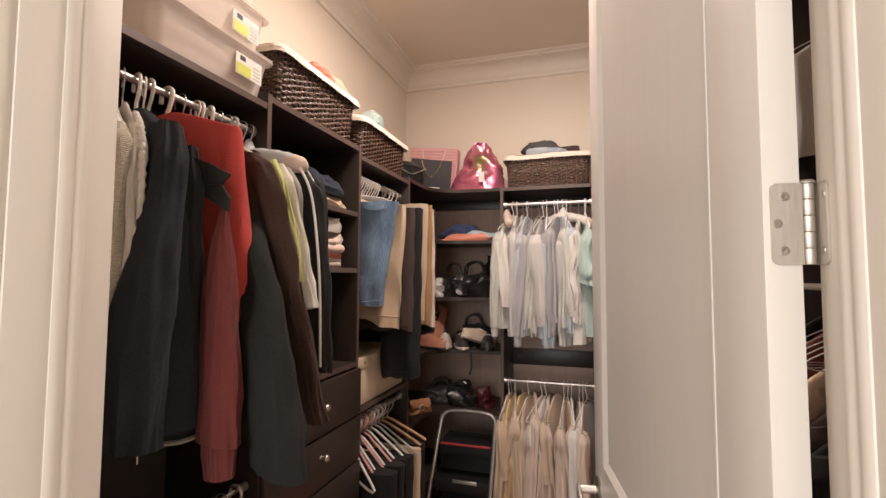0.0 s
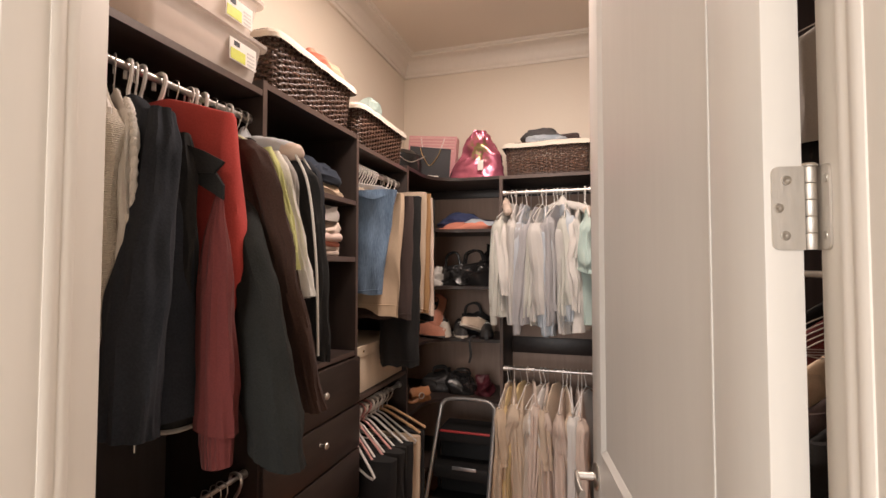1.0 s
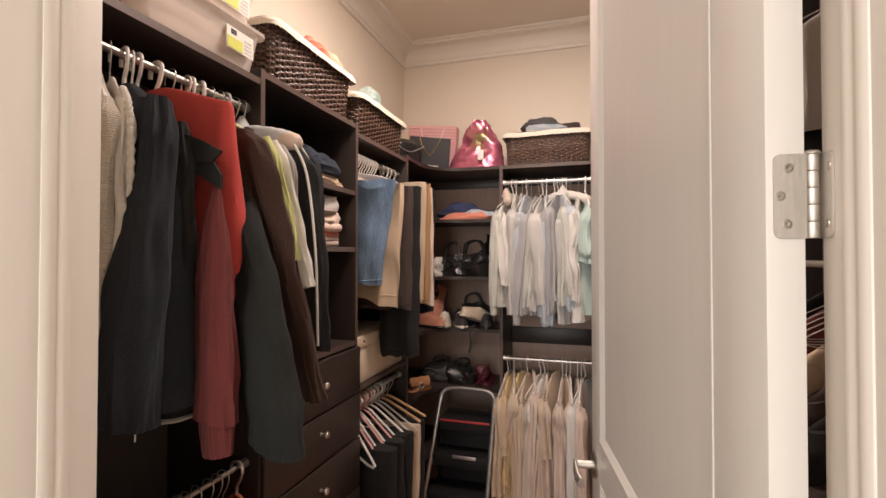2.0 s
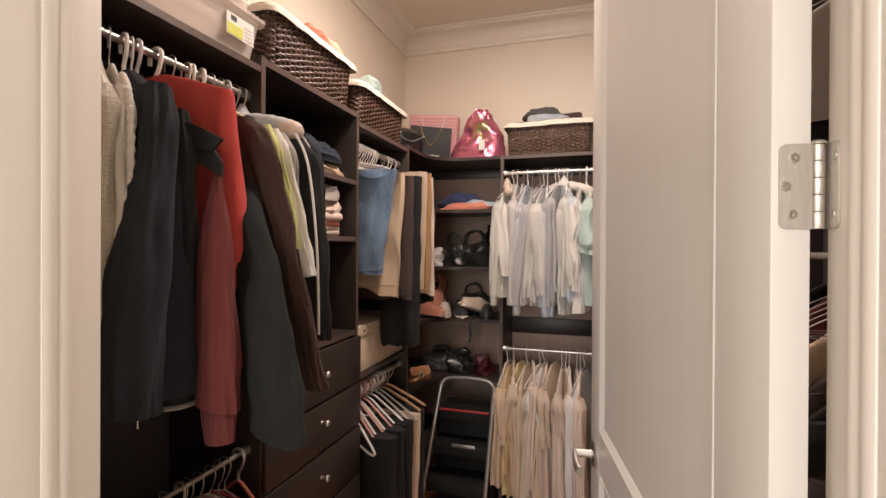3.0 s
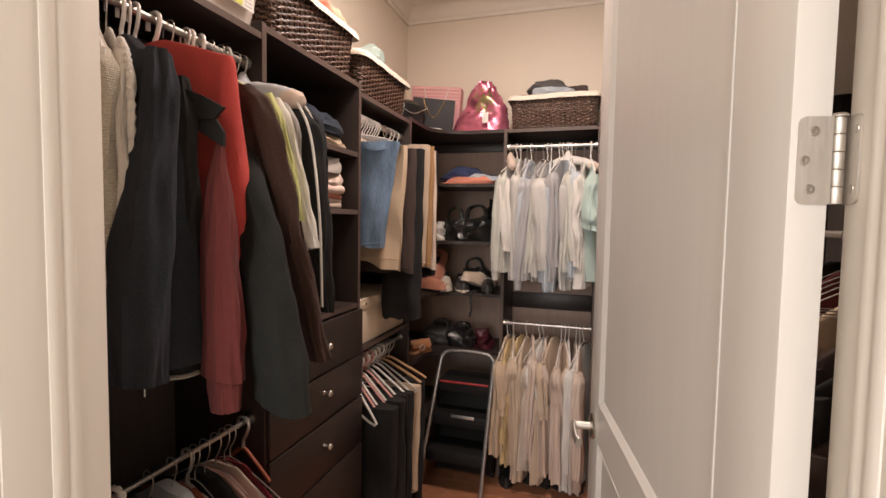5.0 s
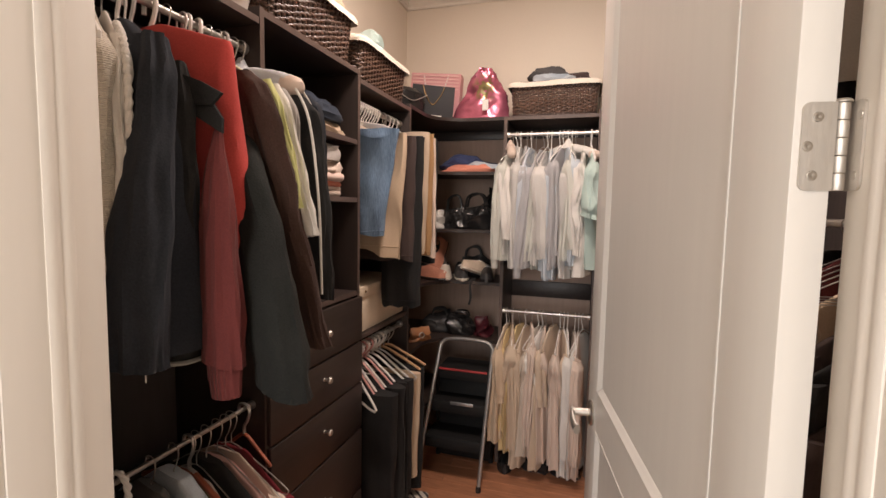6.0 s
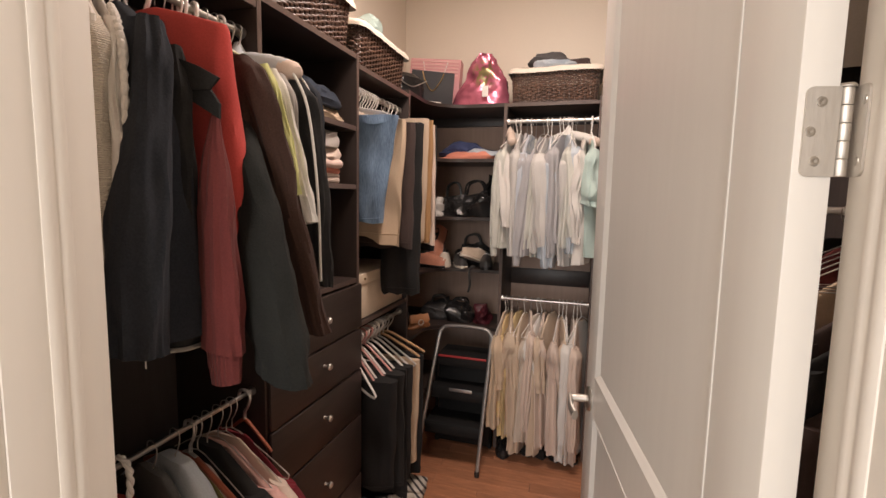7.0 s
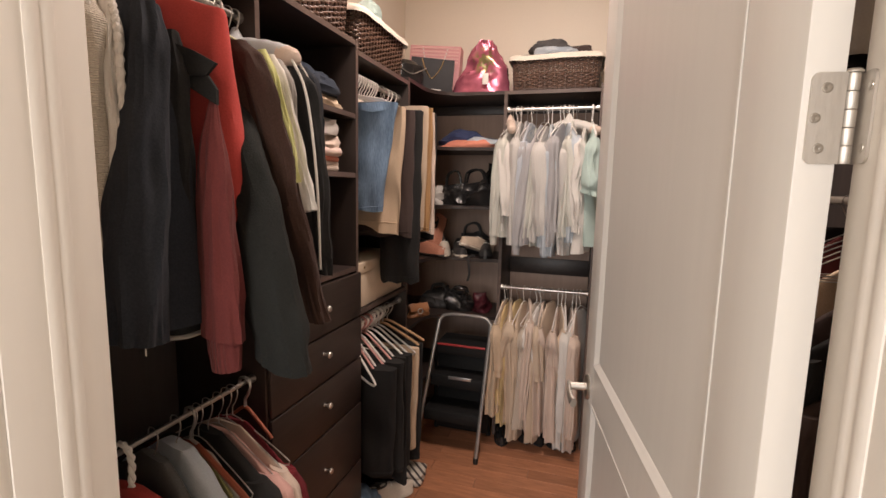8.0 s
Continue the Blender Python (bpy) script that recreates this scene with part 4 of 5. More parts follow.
hanger(H_WOOD, hang("y", 0.905, R2, RZ2, -14))
garment("shirt", "olive shirt on the lower rod", hang("y", 0.912, R2, RZ2, -12), C_OLIVE, w=0.205, length=0.6, d=0.012, sleeve=0.4, sr=(0.040, 0.035), hang_on=H_WIRE, drop=0.13, lift=-0.03)
garment("blouse", "white blouse on the lower rod", hang("y", 0.930, R2, RZ2, -12), C_WHITE, w=0.205, length=0.6, d=0.016, sleeve=0.4, sr=(0.045, 0.04), hang_on=H_WIRE, drop=0.12, lift=-0.035)
garment("cardigan", "charcoal cardigan on the lower rod", hang("y", 0.962, R2, RZ2, -12), C_CHAR, w=0.222, length=0.6, d=0.052, sleeve=0.5, sr=(0.06, 0.05), near=(0.02, 0.0), hang_on=H_WIRE, wrinkle=0.012, drop=0.10)
garment("blouse", "soft pink blouse on the lower rod", hang("y", 1.000, R2, RZ2, -10), C_PINK, w=0.218, length=0.6, d=0.030, sleeve=0.5, sr=(0.055, 0.05), near=(0.02, 0.0), hang_on=H_WIRE, wrinkle=0.012, drop=0.09, lift=-0.018)
garment("shirt", "cream shirt on the lower rod", hang("y", 1.030, R2, RZ2, -9), C_IVORY, w=0.222, length=0.6, d=0.014, sleeve=0.5, sr=(0.045, 0.04), near=(0.02, 0.0), hang_on=H_WIRE, lift=-0.012)
garment("sweater", "dark red sweater on the lower rod", hang("y", 1.052, R2, RZ2, -6), C_DKRED, w=0.225, length=0.6, d=0.014, sleeve=0.5, sr=(0.045, 0.04), near=(0.015, 0.0), hang_on=H_WIRE, drop=0.13, lift=-0.012)
hanger(H_WOODS, hang("y", 1.104, R2, RZ2, -8))

# trousers in the bay beyond the tower
R3, RZ3 = -0.945, 1.928
trousers("cropped_jeans", "light blue denim cropped jeans clipped to a hanger", hang("y", 1.800, R3, RZ3, 0), C_DENIM, -0.165, 0.196, -0.115, 0.425, 0.026, taper=0.66, band=C_DENIM, hang_on=H_CLIP, clip=True)
trousers("shorts", "sand cotton trousers hanging on the rod", hang("y", 1.860, R3, RZ3, 0), C_SAND, -0.15, 0.208, -0.12, 0.490, 0.018, taper=0.80, notch=-0.05, hang_on=H_CLIP)
trousers("trousers", "dark brown trousers hanging on the rod", hang("y", 1.930, R3, RZ3, 0), C_DKBROWN, -0.16, 0.222, -0.12, 0.535, 0.020, taper=0.92, hang_on=H_CLIP)
trousers("jeans", "dark blue jeans hanging on the rod", hang("y", 2.000, R3, RZ3, 0), C_DENIMD, -0.16, 0.230, -0.11, 0.56, 0.022, taper=0.95, hang_on=H_CLIP)
trousers("trousers", "cream trousers hanging on the rod", hang("y", 2.070, R3, RZ3, 0), C_CREAM, -0.16, 0.238, -0.08, 0.56, 0.016, taper=0.95, hang_on=H_WOODL)
trousers("corduroys", "tan corduroy trousers hanging on the rod", hang("y", 2.125, R3, RZ3, 0), C_TAN, -0.16, 0.240, -0.08, 0.57, 0.016, taper=0.95, hang_on=H_CLIP)
trousers("trousers", "cream trousers hanging on the rod", hang("y", 2.165, R3, RZ3, 0), C_IVORY, -0.16, 0.236, -0.09, 0.57, 0.010, taper=0.98, hang_on=H_CLIP)
trousers("trousers", "black trousers hanging at the end of the rod", hang("y", 2.215, R3, RZ3, 0), C_BLACK, -0.17, 0.228, -0.09, 0.60, 0.014, taper=0.97, hang_on=H_CLIP)
trousers("trousers", "long black trousers hanging behind the jeans", hang("y", 1.975, R3, RZ3, 0), C_BLACK, 0.062, 0.245, -0.12, 0.745, 0.026, taper=0.99, hang_on=H_CLIP)
for yy in (1.765, 1.785, 1.815, 1.835, 1.880, 1.905, 1.955):
    hanger(H_CLIP, hang("y", yy, R3, RZ3, 4))

# lower rod of that bay: empty plastic hangers and dark trousers
R4, RZ4 = -0.930, 0.895
for k, (yy, hd_) in enumerate(((1.775, H_WHITE), (1.800, H_PINK), (1.825, H_WHITE), (1.858, H_PINK), (1.880, H_WHITE), (1.915, H_PINK), (1.945, H_WHITE), (1.985, H_WHITE), (2.030, H_WHITE), (2.060, H_GREY), (2.10, H_WOODL), (2.15, H_WOODL))):
    hanger(hd_, hang("y", yy, R4, RZ4, -14 + 2.0 * k, (24, 20, 22, 17, 19, 15, 16, 12, 13, 10, 8, 6)[k]))
trousers("trousers", "black trousers over a hanger on the lower rod", hang("y", 1.82, R4, RZ4, -6), C_BLACK, -0.17, 0.19, -0.178, 0.49, 0.03, taper=0.97, hang_on=None)
trousers("trousers", "charcoal trousers over a hanger on the lower rod", hang("y", 1.90, R4, RZ4, -4), C_CHAR, -0.17, 0.185, -0.178, 0.52, 0.03, taper=0.97)
trousers("trousers", "grey trousers over a hanger on the lower rod", hang("y", 1.945, R4, RZ4, -4), C_CHAR, -0.17, 0.181, -0.178, 0.60, 0.004, taper=1.0)
trousers("trousers", "black trousers over a hanger on the lower rod", hang("y", 2.00, R4, RZ4, -4), C_BLACK, -0.17, 0.188, -0.178, 0.55, 0.03, taper=0.97)
trousers("trousers", "khaki trousers over a hanger on the lower rod", hang("y", 2.085, R4, RZ4, 0), C_SAND, -0.17, 0.192, -0.178, 0.52, 0.016, taper=0.97)
trousers("trousers", "dark trousers over a hanger on the lower rod", hang("y", 2.15, R4, RZ4, 0), C_BLACK, -0.17, 0.185, -0.178, 0.62, 0.02, taper=0.97)

# shirts on the end wall, upper rod
RY = 2.726
UP = [(-0.425, C_COOLW, "pale greenish white shirt", 0.70), (-0.385, C_STRIPE, "striped off-white shirt", 0.72), (-0.350, C_LILAC, "grey-lilac shirt", 0.70), (-0.300, C_COOLW, "cream-white shirt", 0.73),
      (-0.255, C_LILAC, "pale grey shirt", 0.72), (-0.215, C_SKY, "pale blue shirt", 0.74), (-0.170, C_SKYS, "blue striped shirt", 0.74), (-0.130, C_SKY, "soft blue shirt", 0.70), (-0.085, C_STRIPE, "fine striped white shirt", 0.72)]
UP += [(-0.405, C_WHITE, "off-white shirt", 0.66), (-0.325, C_SKYS, "fine blue striped shirt", 0.69), (-0.235, C_STRIPE, "off-white striped shirt", 0.71), (-0.150, C_LILAC, "grey shirt", 0.71), (-0.105, C_COOLW, "greenish white shirt", 0.69)]


def hung_shirt(k, x, c, lb, ln, z, short=False, seed=3):
    """A creased shirt seen from its sleeve's side, a little turned and crooked on its hanger."""
    q = random.Random(k * 7 + seed)
    garment("dress_shirt", lb, hang("x", x, RY, z, q.uniform(-20, 16), q.uniform(-2, 3)), c, w=0.188 + q.uniform(-0.015, 0.015), length=ln - q.uniform(0.04, 0.09), d=q.uniform(0.020, 0.034),
            sleeve=q.uniform(0.20, 0.30) if short else ln - q.uniform(0.20, 0.30), sr=(0.038, 0.050) if short else (0.050, q.uniform(0.029, 0.036)), near=(q.uniform(-0.070, -0.035) if short else q.uniform(-0.045, 0.030), q.uniform(-0.05, 0.05)), folds=q.uniform(3, 6),
            amp=0.25, hang_on=q.choice((H_THIN, H_THIN, H_WIRE)), category="shirt", wrinkle=q.uniform(0.006, 0.010), lift=q.uniform(-0.030, 0.008), drop=q.uniform(0.10, 0.16), round_=q.uniform(0.60, 0.95), cuff=None if short or k % 2 else c, run=1.5, flute=q.uniform(0.08, 0.20))


for k, (x, c, lb, ln) in enumerate(UP):
    hung_shirt(k, x, c, lb + " with long sleeves on the upper rod", ln, 1.930)
padded_hanger("cream padded hanger among the shirts on the rod", hang("x", -0.445, RY, 1.930, 12), C_IVORY, C_IVORY, 0.19)
padded_hanger("white padded hanger turned across the shirts on the rod", hang("x", -0.125, RY, 1.930, 62), C_WHITE, C_IVORY, 0.17)
garment("dress_shirt", "white printed shirt with long sleeves on the upper rod", hang("x", -0.040, RY, 1.930, -4), C_WHITE, w=0.205, length=0.66, d=0.028, sleeve=0.46, sr=(0.05, 0.04), hang_on=H_WIRE, category="shirt", wrinkle=0.018, lift=-0.03)
garment("short_sleeved_shirt", "mint green short-sleeved shirt on the upper rod", hang("x", -0.005, RY, 1.930, 6), C_MINT, w=0.21, length=0.62, d=0.02, sleeve=0.27, sr=(0.055, 0.078), near=(0.03, -0.01), hang_on=H_WHITE, category="shirt", wrinkle=0.018, lift=-0.02)
# lower rod of the end wall
LOW = [(-0.420, C_YELLOW, "pale yellow shirt", 0.60), (-0.228, C_WHITE, "white shirt", 0.70), (-0.110, C_CREAM, "cream shirt", 0.72), (-0.030, C_IVORY, "ivory shirt", 0.70), (-0.435, C_SAND, "sand shirt", 0.66), (-0.400, C_CREAM, "cream shirt", 0.70), (-0.360, C_YELLOW, "pale yellow shirt", 0.74), (-0.325, C_CREAM, "soft cream shirt", 0.78), (-0.290, C_IVORY, "ivory shirt", 0.72),
       (-0.250, C_GREYK2, "grey-beige shirt", 0.70), (-0.210, C_IVORY, "ivory shirt", 0.76), (-0.170, C_CREAM, "cream shirt", 0.78), (-0.130, C_IVORY, "ivory shirt", 0.76), (-0.090, C_WHITE, "white shirt", 0.79), (-0.050, C_IVORY, "ivory shirt", 0.78), (-0.010, C_WHITE, "white shirt", 0.77)]
for k, (x, c, lb, ln) in enumerate(LOW):
    hung_shirt(k, x, c, lb + " hanging on the lower rod", ln + 0.04, 0.917, k % 5 != 3, 60)
# clothes behind the open door
for k, (yy, c, lb, lf_) in enumerate(((1.29, C_DKBROWN, "dark brown", -0.34), (1.33, C_CHAR, "charcoal", -0.22), (1.37, C_DKBROWN, "grey-brown", -0.17), (1.41, C_SAND, "tan", -0.09), (1.46, C_MAROON, "maroon", -0.02), (1.53, C_BLACK, "black", 0.0))):
    garment("jacket", lb + " jacket hanging behind the open door", hang("y", yy, 0.66, 1.480, 180 + 10), c, w=0.20, length=0.60, d=0.030, sleeve=0.4, hang_on=H_WIRE, lift=lf_)
for yy, c, lb, ln in ((1.30, C_GREY, "pale grey", 0.34), (1.36, C_BLACK, "black", 0.5), (1.44, C_WHITE, "white", 0.48), (1.52, C_BLACK, "black", 0.5)):
    garment("blouse", lb + " blouse on the high rod behind the door", hang("y", yy, 0.66, 2.200, 180 + 8), c, w=0.19, length=ln, d=0.03, sleeve=0, hang_on=H_WIRE)


# ---------------------------------------------------------------- on the top shelves
def wicker_basket(label, x0, x1, y0, y1, z, h, rows=19, liner=True):
    """Woven basket with rounded corners: upright stakes, a weaver for each row, a cloth liner folded over the rim."""
    cx, cy = (x0 + x1) / 2, (y0 + y1) / 2
    ob = thing("wicker_basket", label, "basket", Matrix.Translation((cx, cy, z)), "wicker baskets")
    hx, hy, r = (x1 - x0) / 2, (y1 - y0) / 2, 0.035

    def outline(grow, n):
        """n points evenly round a rounded rectangle."""
        a, b = hx + grow, hy + grow
        corner = math.pi / 2 * r
        per = 2 * (2 * a - 2 * r) + 2 * (2 * b - 2 * r) + 4 * corner
        pts = []
        for k in range(n):
            s = per * k / n
            for (sx, sy, ln, cxx, cyy, a0) in ((a, -b + r, 2 * b - 2 * r, a - r, b - r, 0), (a - r, b, 2 * a - 2 * r, -a + r, b - r, 90), (-a, b - r, 2 * b - 2 * r, -a + r, -b + r, 180), (-a + r, -b, 2 * a - 2 * r, a - r, -b + r, 270)):
                dx, dy = {0: (0, 1), 90: (-1, 0), 180: (0, -1), 270: (1, 0)}[a0]
                if s <= ln:
                    pts.append(Vector((sx + dx * s, sy + dy * s, 0)))
                    break
                s -= ln
                if s <= corner:
                    q = radians(a0) + s / r
                    pts.append(Vector((cxx + r * math.cos(q), cyy + r * math.sin(q), 0)))
                    break
                s -= corner
            else:
                pts.append(Vector((a, -b + r, 0)))
        return pts

    per = 4 * (hx + hy)
    ns = int(per / 0.029) // 2 * 2
    n = ns * 4
    part("base", boxed(-hx + 0.01, hx - 0.01, -hy + 0.01, hy - 0.01, 0.001, 0.01), M_STAKE, ob)
    lo, hi = outline(-0.012, ns), outline(0.0, ns)
    for a, b in zip(lo, hi):
        part("stake", tube(bmesh.new(), [a + Vector((0, 0, 0.002)), b + Vector((0, 0, h))], 0.0042, 5), M_STAKE, ob)
    for row in range(rows):
        t = (row + 0.5) / rows
        line = outline(-0.012 + 0.012 * t, n)
        pts = []
        for k, p in enumerate(line):
            o = math.cos(math.pi * k / 4 + math.pi * (row % 2) + 0.25 * math.sin(row * 2.3))
            nrm = Vector((p.x / hx if abs(p.x) / hx > 0.93 else 0, p.y / hy if abs(p.y) / hy > 0.93 else 0, 0))
            nrm = nrm.normalized() if nrm.length else Vector((1, 0, 0))
            pts.append(p + nrm * o * 0.0046 + Vector((0, 0, h * t + 0.0012 * math.sin(k * 1.7 + row))))
        part("weaver", tube(bmesh.new(), pts, h / rows * 0.47, 5, flat=0.55, closed=True), M_WICKER, ob)
    rim = [p + Vector((0, 0, h)) for p in outline(0.004, n // 2)]
    part("rim", tube(bmesh.new(), rim, 0.009, 7, closed=True), M_WICKER, ob)
    if liner:
        bm = bmesh.new()
        prof = ((-0.014, h * 0.55), (-0.010, h + 0.004), (0.002, h + 0.011), (0.012, h + 0.006), (0.0205, h - 0.008), (0.0205, h - 0.022))
        rings = []
        for g, zz in prof:
            o = outline(g, n)
            rings.append([p + Vector((0, 0, zz + (0.0015 * math.sin(k * 0.11) + 0.0008 * math.sin(k * 0.4) if zz > h * 0.6 else 0))) + wobble(p + Vector((0, 0, zz)), 14, 0.0022, cy) for k, p in enumerate(o)])
        loft(bm, rings, cap=False)
        part("liner", bm, M_LINER, ob, "cream cloth liner folded over the rim")
        part("liner_floor", boxed(-hx + 0.016, hx - 0.016, -hy + 0.016, hy - 0.016, h * 0.52, h * 0.56), M_LINER, ob)
    return ob


wicker_basket("dark brown wicker basket with a cream liner on the top shelf", -1.205, -0.893, 1.190, 1.690, 2.040, 0.172)
wicker_basket("dark brown wicker basket with a cream liner on the bay's shelf", -1.205, -0.905, 1.770, 2.270, 2.010, 0.175)
wicker_basket("dark brown wicker basket with folded jeans on its lid cloth", -0.450, 0.022, 2.735, 3.040, 2.028, 0.185)


def folded(label, material, x0, x1, y0, y1, z0, z1, m=None, category="folded clothes", name="folded_garment", seed=None, layers=2):
    """A folded garment: soft rounded layers with a doubled edge."""
    SEED[0] += 1.37
    sd = SEED[0]
    cx, cy, hx, hy = (x0 + x1) / 2, (y0 + y1) / 2, (x1 - x0) / 2, (y1 - y0) / 2
    bm = bmesh.new()
    lh = (z1 - z0) / layers
    for q in range(layers):
        rings = []
        for k in range(9):
            t = k / 8
            zz = lh * q + lh * t
            in_ = 0.5 * lh * (1 - math.sqrt(max(0, 1 - (2 * t - 1) ** 2)))
            ring = []
            for j in range(40):
                a = 2 * math.pi * j / 40
                ca, sa = math.cos(a), math.sin(a)
                g = 1 - in_ / max(hx, hy)
                p = Vector((hx * g * math.copysign(abs(ca) ** 0.35, ca), hy * g * math.copysign(abs(sa) ** 0.35, sa), zz))
                p.z += (0.35 * lh + 0.006) * noise.noise(Vector((p.x * 11 + sd, p.y * 11, q))) * t + 0.006 * crease((p.x, p.y, q), sd, 12, 1) * t
                ring.append(p + Vector((*(wobble(p, 9, 0.016, sd + q) + wobble(p, 26, 0.005, sd + q)).xy, 0)))
            rings.append(ring)
        loft(bm, rings)
    mm = Matrix.Translation((cx, cy, z0))
    ob = part(name, bm, material, m=mm)
    return tagged(ob, label, category, "folded clothes")


C_GREYK = cloth("pale_grey_knit", (0.46, 0.42, 0.39), vary=0.1)
C_GREYJ = cloth("grey_denim", (0.085, 0.080, 0.080), vary=0.3)


def pile(label, material, m, rx, ry, h, category="clothes", name="crumpled_garment"):
    """A loosely folded, crumpled garment: a low mound with sharp creases."""
    SEED[0] += 1.37
    sd = SEED[0]
    rings = []
    for k in range(15):
        t = k / 14
        g = math.cos(t * math.pi / 2) ** 0.55 if t < 1 else 0.02
        ring = []
        for j in range(56):
            a = 2 * math.pi * j / 56
            ca, sa = math.cos(a), math.sin(a)
            p = Vector((rx * g * math.copysign(abs(ca) ** 0.6, ca), ry * g * math.copysign(abs(sa) ** 0.6, sa), h * t))
            n = crease((p.x, p.y, p.z * 2), sd, 10, 16)
            q = p + Vector((ca, sa, 0.4)) * n * 0.022 * min(1, 6 * t) + wobble(p, 9, 0.03, sd) * Vector((1, 1, 0.4)).length * min(1, 3 * t) * 0.7
            q.z = max(q.z + 0.30 * h * t * noise.noise(Vector((p.x * 13 + sd, p.y * 13, sd))), 0.0)
            ring.append(q)
        rings.append(ring)
    return tagged(part(name, loft(bmesh.new(), rings), material, m=m), label, category, "folded clothes")


# tower shelves
pile("loosely folded navy fleece on the tower's upper shelf", C_DENIMD, pose(-1.03, 1.545, 1.812), 0.13, 0.12, 0.095)
pile("loosely folded cream sweater on the tower's upper shelf", C_SAND, pose(-1.03, 1.575, 1.767), 0.125, 0.11, 0.062)
STACK = ((C_IVORY, "ivory", 1.540, 0.036), (C_SALMON, "rose", 1.575, 0.020), (C_BLUSH, "blush", 1.594, 0.030))
for k, (c, nm, za, h_) in enumerate(STACK):
    folded("folded %s sweater in the tower's shelf stack" % nm, c, -1.150, -0.910 + 0.006 * k, 1.455, 1.666 - 0.008 * k, za, za + h_, layers=2 if k == 0 else 1)
pile("crumpled cream-white sweater on the shelf stack", C_IVORY, pose(-1.030, 1.560, 1.622, 0, 0, 6), 0.125, 0.105, 0.060)
pile("crumpled pale grey sweater topping the shelf stack", C_GREYK, pose(-1.030, 1.562, 1.672, 0, 0, -8), 0.120, 0.100, 0.062)
# in the baskets
PILES = ((C_SALMON, "crumpled peach towel lying in the basket", 1.54, 2.150, 0.180), (C_SAND, "crumpled cream sweater lying in the basket", 1.64, 2.150, 0.172))
pile("crumpled pale turquoise cloth lying in the basket", C_MINT, pose(-1.00, 2.03, 2.11), 0.07, 0.08, 0.160)
folded("cream cover cloth spread over the basket", M_LINER, -0.425, -0.002, 2.76, 3.02, 2.150, 2.216, layers=1)
for c_, lb_, y_, z_, h_ in PILES:
    pile(lb_, c_, pose(-1.00, y_, z_), 0.075, 0.09, h_)
pile("crumpled grey jeans on the covered basket", C_GREYJ, pose(-0.235, 2.90, 2.222, 0, 0, 8), 0.125, 0.085, 0.055)
pile("crumpled grey jeans lying on the light blue ones", C_GREYJ, pose(-0.260, 2.885, 2.266, 0, 0, -10), 0.105, 0.075, 0.052)
pile("crumpled light blue jeans on the covered basket", C_SKY, pose(-0.215, 2.815, 2.222, 0, 0, -6), 0.115, 0.060, 0.052)
pile("crumpled brown trousers on the covered basket", C_DKBROWN, pose(-0.085, 2.86, 2.220, 0, 0, 12), 0.095, 0.080, 0.060)


def storage_box(x0, x1, y0, y1, z, h, label, l0):
    """Clear plastic box with a lid, a lip and a label on its end."""
    ob = thing("storage_box", label, "storage box", Matrix.Translation(((x0 + x1) / 2, (y0 + y1) / 2, z)), "clear storage boxes")
    hx, hy = (x1 - x0) / 2, (y1 - y0) / 2
    bm = bmesh.new()

    def ring(gx, zz, r=0.03):
        a, b = hx + gx, hy + gx
        pts = []
        for cx, cy, q0 in ((a - r, b - r, 0), (-a + r, b - r, 90), (-a + r, -b + r, 180), (a - r, -b + r, 270)):
            for k in range(6):
                q = radians(q0 + 18 * k)
                pts.append(Vector((cx + r * math.cos(q), cy + r * math.sin(q), zz)))
        return pts
    loft(bm, [ring(-0.024, 0.003), ring(-0.020, 0.0), ring(-0.004, h * 0.84), ring(0.006, h * 0.845), ring(0.006, h * 0.86), ring(-0.007, h * 0.85), ring(-0.026, 0.005)])
    part("tub", bm, M_CLEAR, ob)
    bm = bmesh.new()
    loft(bm, [ring(0.008, h * 0.83), ring(0.009, h * 0.90), ring(0.003, h * 0.925), ring(-0.014, h * 0.925), ring(-0.02, h * 0.98), ring(-0.03, h), ring(-0.04, h * 0.985)])
    part("lid", bm, M_CLEAR, ob)
    lx = hx - 0.004
    lb = part("label", boxed(lx, lx + 0.002, hy - 0.145, hy - 0.045, h * l0, h * (l0 + 0.46)), M_PAPER, ob, "white and yellow product label")
    part("label_field", boxed(lx + 0.002, lx + 0.003, hy - 0.142, hy - 0.088, h * (l0 + 0.02), h * (l0 + 0.25)), M_LIME, lb)
    part("label_mark", boxed(lx + 0.002, lx + 0.003, hy - 0.130, hy - 0.110, h * (l0 + 0.32), h * (l0 + 0.42)), M_INK, lb)
    for k in range(4):
        part("label_line", boxed(lx + 0.002, lx + 0.0028, hy - 0.080, hy - 0.052, h * (l0 + 0.05 + 0.08 * k), h * (l0 + 0.085 + 0.08 * k)), M_PLG, lb)
    return ob


storage_box(-1.205, -0.872, 0.740, 1.135, 2.013, 0.125, "clear plastic storage box with a yellow label on the top shelf", 0.22)
storage_box(-1.205, -0.880, 0.720, 1.128, 2.139, 0.125, "clear plastic storage box stacked on another one", 0.12)
folded("folded pale pink linen filling the clear storage box", C_BLUSH, -1.165, -0.915, 0.785, 1.085, 2.020, 2.108, layers=2)
folded("folded pink linen lying in the clear storage box", C_BLUSH, -1.165, -0.925, 0.785, 1.075, 2.147, 2.190, layers=1)


